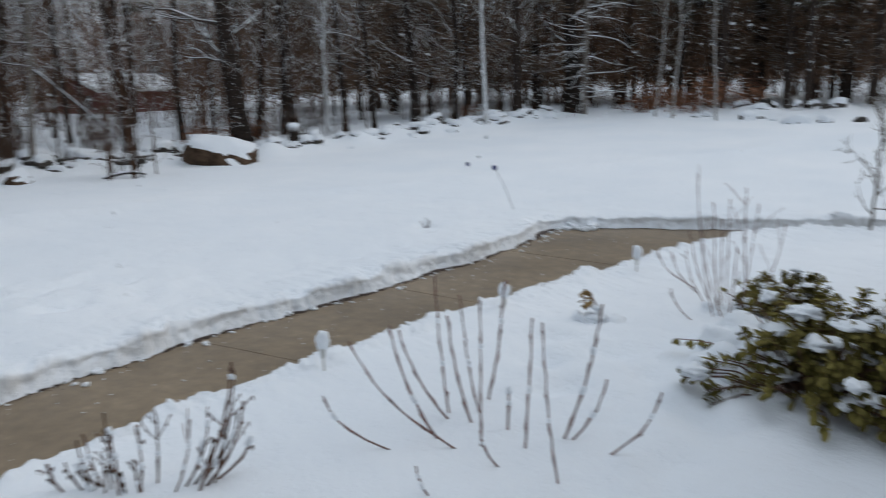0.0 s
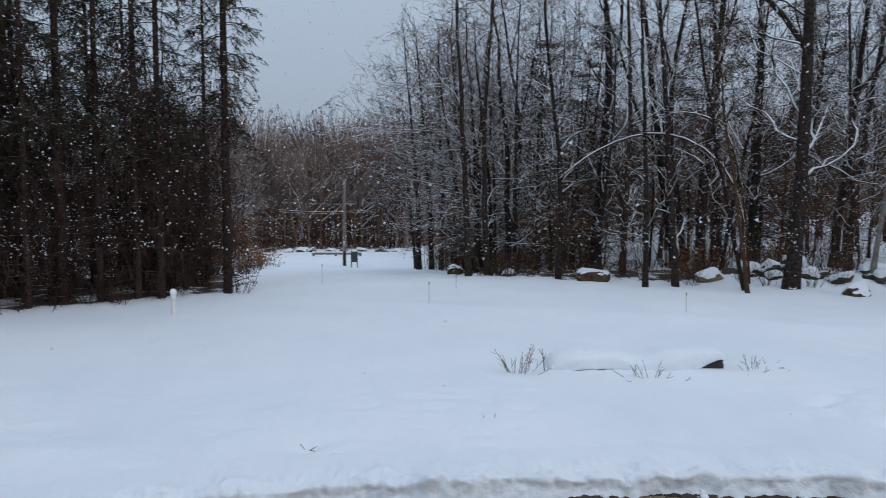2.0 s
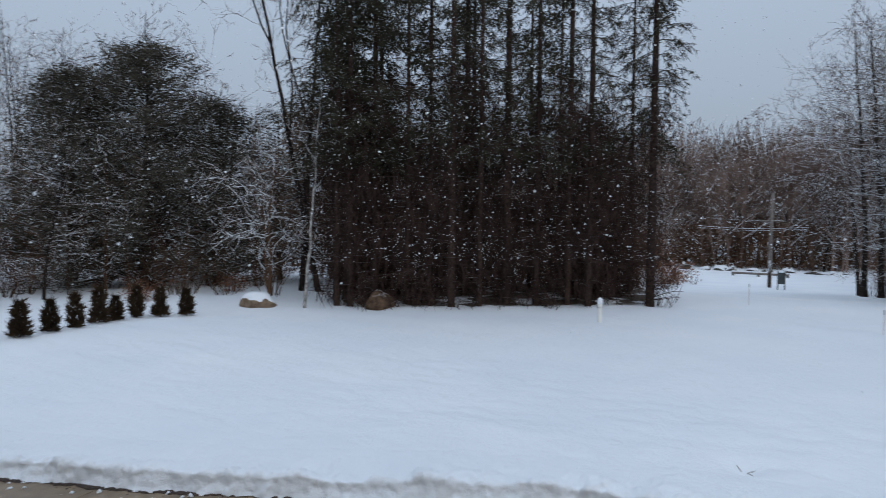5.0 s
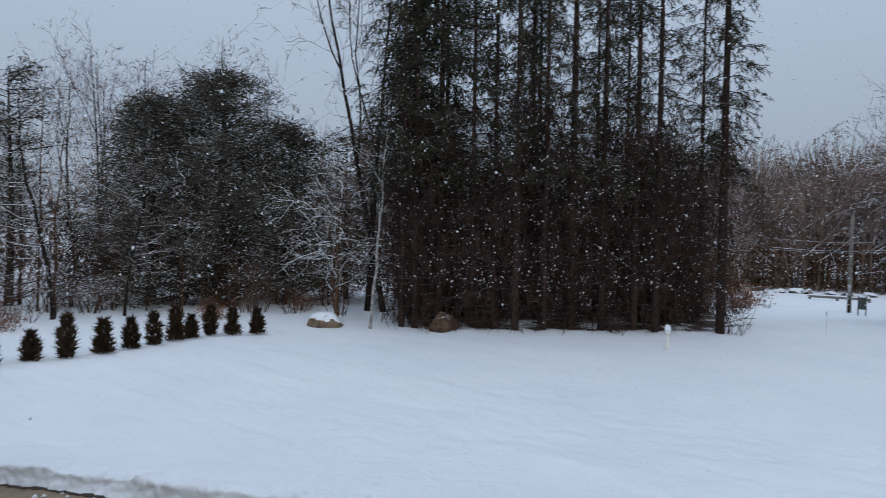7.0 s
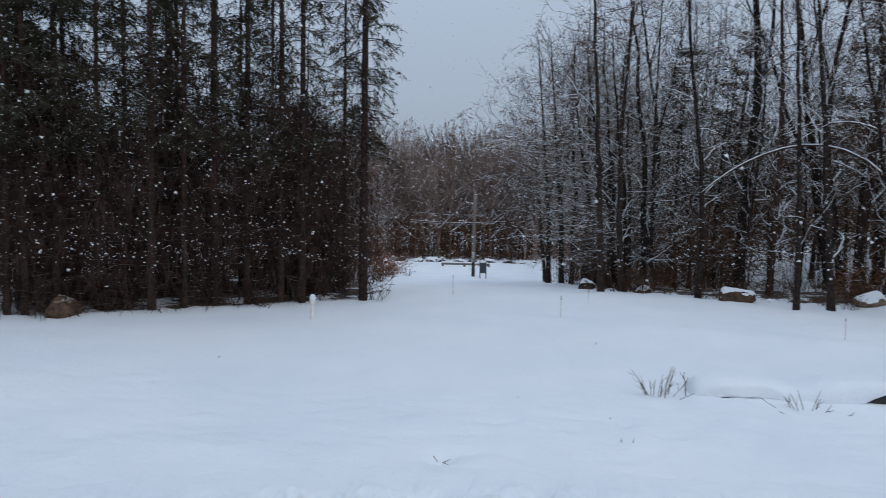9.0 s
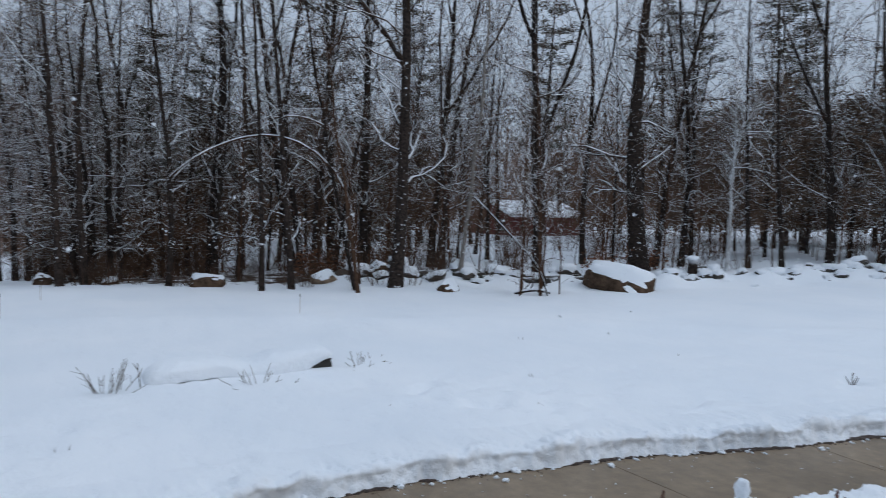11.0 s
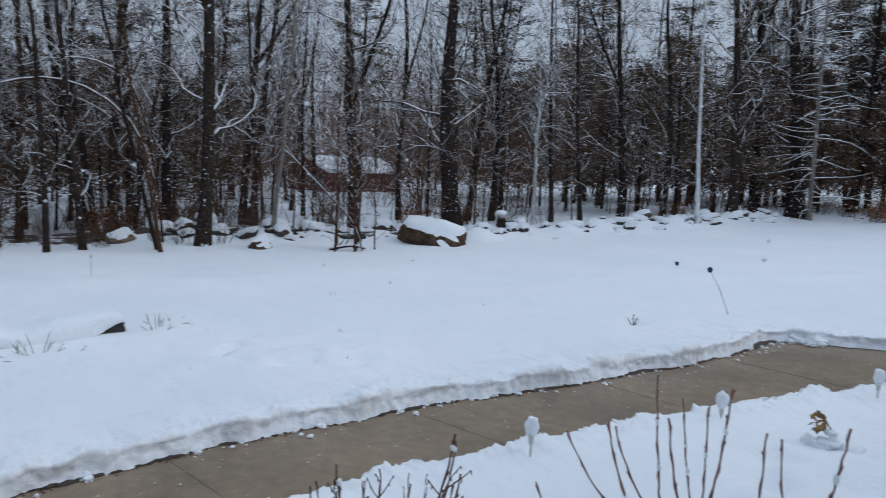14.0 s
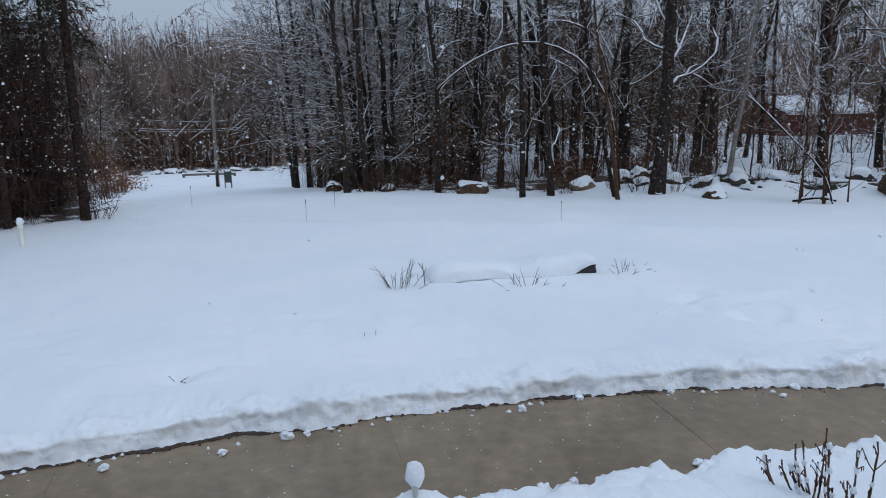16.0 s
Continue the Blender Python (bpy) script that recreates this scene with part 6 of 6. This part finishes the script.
def leaf_mesh(ac, p, d, up, ln, w):
    """A rounded, slightly cupped leaf."""
    d = d.normalized()
    s = d.cross(up).normalized()
    n = s.cross(d)
    n0 = len(ac.v)
    prof = ((0.0, 0.05), (0.3, 0.85), (0.62, 1.0), (0.88, 0.6), (1.0, 0.0))
    for u, k in prof:
        c = p + d * ln * u - n * ln * 0.18 * u * u
        ac.v += [c + s * w * k + n * 0.12 * w * k, c - n * 0.06 * w, c - s * w * k + n * 0.12 * w * k]
    for i in range(4):
        q = n0 + 3 * i
        ac.f += [(q, q + 1, q + 4, q + 3), (q + 1, q + 2, q + 5, q + 4)]


def evergreen():
    root = thing("evergreen_shrub", on_snow(-0.45, 5.95), "sprawling evergreen shrub with rounded olive-green leaves, clumped with snow", "shrub")
    rng2 = random.Random(55)
    base = Vector((-0.45, 5.95, 0))
    tips = [(-1.12, 5.52, 0.30), (-1.05, 5.45, 0.16), (-0.95, 6.15, 0.62), (-0.80, 6.25, 0.80), (-1.00, 6.6, 0.60), (-0.72, 6.5, 0.72), (-1.20, 5.60, 0.22), (-1.24, 5.48, 0.22), (-1.16, 5.44, 0.26), (-1.10, 5.60, 0.34), (-1.02, 5.34, 0.12), (-1.06, 5.38, 0.20), (-0.98, 5.60, 0.36), (-0.92, 5.50, 0.24)]
    for _ in range(250):
        a, e = rng2.uniform(0, 6.283), rng2.uniform(0.05, 1.3)
        k = rng2.uniform(0.55, 1.0)
        tips.append((-0.13 + 0.92 * k * math.cos(a) * math.cos(e * 0.8), 5.88 + 0.84 * k * math.sin(a) * math.cos(e * 0.8), 0.15 + 0.70 * k * math.sin(e)))
    st = Acc()
    for k, t in enumerate(tips):
        t = Vector(t) - base
        t.z -= 0.12
        f = Vector((t.x * 0.25, t.y * 0.25, -0.05))
        mid = f.lerp(t, 0.6) + Vector((0, 0, 0.06))
        st.tube([f, mid, t], [0.009, 0.007, 0.004], 5)
        d0 = (t - mid).normalized()
        lf = Acc()
        for j in range(rng2.randint(9, 14)):
            an = 2.4 * j + rng2.random()
            side = d0.cross(Vector((math.cos(an), math.sin(an), 0.3))).normalized()
            back = -d0 * 0.011 * j
            leaf_mesh(lf, t + back, d0 * rng2.uniform(0.15, 0.8) + side, Vector((0, 0, 1)) + side * 0.2, rng2.uniform(0.055, 0.085), rng2.uniform(0.020, 0.030))
        tagged(mesh_obj("sprig", lf.v, lf.f, M_EVERGREEN, root), kind="")
        if k % 8 == 0:
            lumpy("snow_cap", root, Matrix.Translation(t + Vector((rng2.gauss(0, 0.04), rng2.gauss(0, 0.04), 0.02))), rng2.uniform(0.05, 0.12), rng2.uniform(0.05, 0.12), rng2.uniform(0.022, 0.045), rng2.random() * 9, M_SNOW, 3, 0.8)
    tagged(mesh_obj("branch_frame", st.v, st.f, M_STEMDARK, root), kind="stuff")
    for x, y, sx, sy, sz in ((-1.05, 5.95, 0.26, 0.22, 0.16), (-1.05, 6.6, 0.3, 0.3, 0.2)):
        lumpy("snow_drift", root, Matrix.Translation(Vector((x, y, 0)) - Vector((base.x, base.y, 0))), sx, sy, sz, x * 7, M_SNOW, 4, 0.5, "snow drifted against the leaves")
    return root


green = evergreen()
for x, y, sc, rz in ((-0.92, 7.6, 0.56, 70),):
    c = copy_thing(green, on_snow(x, y, rz, 0.05))
    c.scale = (sc, sc, sc)


def leafy_twig(x, y):
    root = thing("evergreen_twig", on_snow(x, y), "single leafy evergreen shoot lying over the snow", "shrub")
    rng2 = random.Random(3)
    st = Acc()
    pts = [Vector((0.30, 0.02, 0.0)), Vector((0.20, 0.01, 0.10)), Vector((0.08, 0.0, 0.15)), Vector((-0.06, -0.02, 0.16)), Vector((-0.20, -0.03, 0.15))]
    st.tube(pts, [0.004] * 5, 5)
    for u, n in ((0.52, 8), (0.62, 6), (0.78, 5), (0.97, 5)):
        q, d = at_path(pts, u)
        ac = Acc()
        for j in range(n):
            s = d.cross(Vector((0, 0, 1))).normalized() * (1 if j % 2 else -1)
            leaf_mesh(ac, q, s * rng2.uniform(0.3, 1.0) + d * rng2.uniform(-0.2, 0.9) + Vector((0, 0, rng2.uniform(-0.9, 0.05))), Vector((0, 0, 1)), rng2.uniform(0.055, 0.08), rng2.uniform(0.017, 0.024))
        mesh_obj("sprig", ac.v, ac.f, M_EVERGREEN, root)
    mesh_obj("stem", st.v, st.f, M_STEM, root)


leafy_twig(-1.25, 6.13)


def path_light(x, y, z, seed):
    root = thing("path_light", pose(x, y, 0.06), "small garden path light on a stake under an egg of snow", "path light", "path lights")
    ac = Acc()
    ac.tube([(0, 0, -0.1), (0, 0, z - 0.16)], [0.009, 0.009], 8)
    mesh_obj("stake", ac.v, ac.f, M_LENS, root)
    ac = Acc()
    ac.tube([(0, 0, z - 0.19), (0, 0, z - 0.18), (0, 0, z - 0.12), (0, 0, z - 0.11)], [0.014, 0.018, 0.022, 0.02], 14)
    mesh_obj("lens", ac.v, ac.f, M_LENS, root, "frosted plastic lens")
    ac = Acc()
    ac.tube([(0, 0, z - 0.112), (0, 0, z - 0.10), (0, 0, z - 0.085)], [0.036, 0.036, 0.02], 16)
    mesh_obj("cap", ac.v, ac.f, M_LENS, root)
    lumpy("snow_cap", root, pose(0.004, 0.0, z - 0.045, 4, 6, 0), 0.056, 0.056, 0.084, seed, M_SNOW, 3, 0.28)


for k, (x, y, z) in enumerate([(-3.72, 4.51, 0.37), (-3.16, 6.49, 0.33), (-2.46, 8.43, 0.36), (-4.01, 0.29, 0.33)]):
    path_light(x, y, z, 1.7 * k + 1)


def snow_lump(x, y, s, seed):
    """Chunks thrown up along the edge of the walk."""
    root = thing("snow_chunk", pose(x, y, 0.0), "clod of snow beside the cleared walk", "snow", "snow chunks")
    lumpy("clod", root, pose(0, 0, s * 0.35), s, s * 0.8, s * 0.6, seed, M_SNOW, 3, 0.9)


for k, (x, y, s) in enumerate([(-5.38, -0.55, 0.05), (-5.42, -0.40, 0.035), (-5.2, -1.0, 0.04), (-5.55, 1.35, 0.04), (-5.1, -1.8, 0.04), (-5.42, 3.6, 0.03), (-5.3, 4.7, 0.035), (-4.75, 7.0, 0.03)]):
    snow_lump(x, y, s, 3.3 * k)
rc = random.Random(91)
for k in range(26):
    p = curve_pts(NEAR_EDGE[2:10], 60)[rc.randrange(60)]
    snow_lump(p[0] - rc.uniform(-0.05, 0.10), p[1], rc.uniform(0.03, 0.085), 1.9 * k)
for k in range(22):
    p = curve_pts(FAR_EDGE[2:], 60)[rc.randrange(60)]
    snow_lump(p[0] + rc.uniform(-0.02, 0.08), p[1], rc.uniform(0.02, 0.05), 2.7 * k)
for k in range(9):
    snow_lump(rc.uniform(-4.5, -3.7), rc.uniform(10.9, 11.5), rc.uniform(0.05, 0.11), 4.1 * k)


# ---------------------------------------------------------------- young hedge
def hedge_plant(x, y, h, seed):
    """A young upright evergreen with dense sprays."""
    rng2 = random.Random(seed)
    root = thing("young_evergreen", on_snow(x, y), "knee-high young dark evergreen in a planted row", "shrub", "young hedge plants")
    st, ac = Acc(), Acc()
    st.tube([(0, 0, -0.1), (0, 0, h * 0.9)], [0.02, 0.006], 6)
    for _ in range(1000):
        u = rng2.random() ** 1.2
        w = 0.155 * (1 - u) ** 0.62 * (0.85 + 0.22 * math.sin(u * 19 + seed) + 0.2 * math.sin(u * 7 + 3 * seed)) + 0.012
        a = rng2.uniform(0, 6.283)
        k = rng2.random() ** 0.5 * w
        p = Vector((math.cos(a) * k, math.sin(a) * k, u * h * 0.95 + 0.02))
        ac.blade(p, Vector((math.cos(a) * 0.9, math.sin(a) * 0.9, rng2.uniform(0.1, 1.5))), rng2.uniform(0.06, 0.16), rng2.uniform(0.010, 0.018), rng2)
    mesh_obj("trunk", st.v, st.f, M_BARK, root)
    tagged(mesh_obj("crown", ac.v, ac.f, M_HEDGE, root, smooth=False), kind="stuff")
    return root


hedge = [hedge_plant(x, y, h, 900 + k) for k, (x, y, h) in enumerate([(-9.75, -13.8, 0.56), (-9.3, -14.1, 0.60), (-8.9, -14.35, 0.68)])]
for k, (x, y) in enumerate([(-8.35, -14.25), (-7.95, -14.2), (-7.34, -14.0), (-6.8, -13.9), (-6.2, -13.8), (-5.5, -13.75), (-4.95, -13.9), (-4.2, -13.85), (-3.4, -13.9)]):
    c = copy_thing(hedge[k % 3], on_snow(x, y, 70 * k))
    s = 0.95 + 0.22 * ((k * 37) % 10) / 10
    c.scale = (s, s, s * (1.1 if k % 2 else 0.95))


# ---------------------------------------------------------------- snow in the air
def falling_snow():
    r2 = random.Random(77)
    ac = Acc()
    for i in range(20000):
        an, d = radians(r2.uniform(85, 262)), 2.6 + 14.0 * r2.random() ** 0.75
        p = Vector((math.cos(an) * d, math.sin(an) * d, 2.35 - 0.055 * d + 8.0 * r2.random() ** 1.5))
        s = r2.uniform(0.0025, 0.0070) * (1.9 if r2.random() < 0.06 else 1.0)
        if d < 6:
            s *= 0.5
        if i < 70:
            d = r2.uniform(1.7, 3.6)
            p, s = Vector((math.cos(an) * d, math.sin(an) * d, r2.uniform(1.8, 3.6))), r2.uniform(0.004, 0.008)
        n0 = len(ac.v)
        turn = Euler((r2.uniform(0, 6), r2.uniform(0, 6), r2.uniform(0, 6))).to_matrix()
        plump = d < 6
        for b in ((1, 0, 0), (-1, 0, 0), (0, 1, 0), (0, -1, 0), (0, 0, 1.1), (0, 0, -1.1)) if plump else ((1, 1, 1), (1, -1, -1), (-1, 1, -1), (-1, -1, 1)):
            ac.v.append(p + turn @ Vector(b) * s * r2.uniform(0.7, 1.3))
        for t in ((0, 2, 4), (2, 1, 4), (1, 3, 4), (3, 0, 4), (2, 0, 5), (1, 2, 5), (3, 1, 5), (0, 3, 5)) if plump else ((0, 1, 2), (0, 3, 1), (0, 2, 3), (1, 3, 2)):
            ac.f.append(tuple(n0 + k for k in t))
    tagged(mesh_obj("falling_snow", ac.v, ac.f, M_FLAKE, smooth=False), "snowflakes drifting down through the cold air", "snowfall", kind="stuff")


falling_snow()
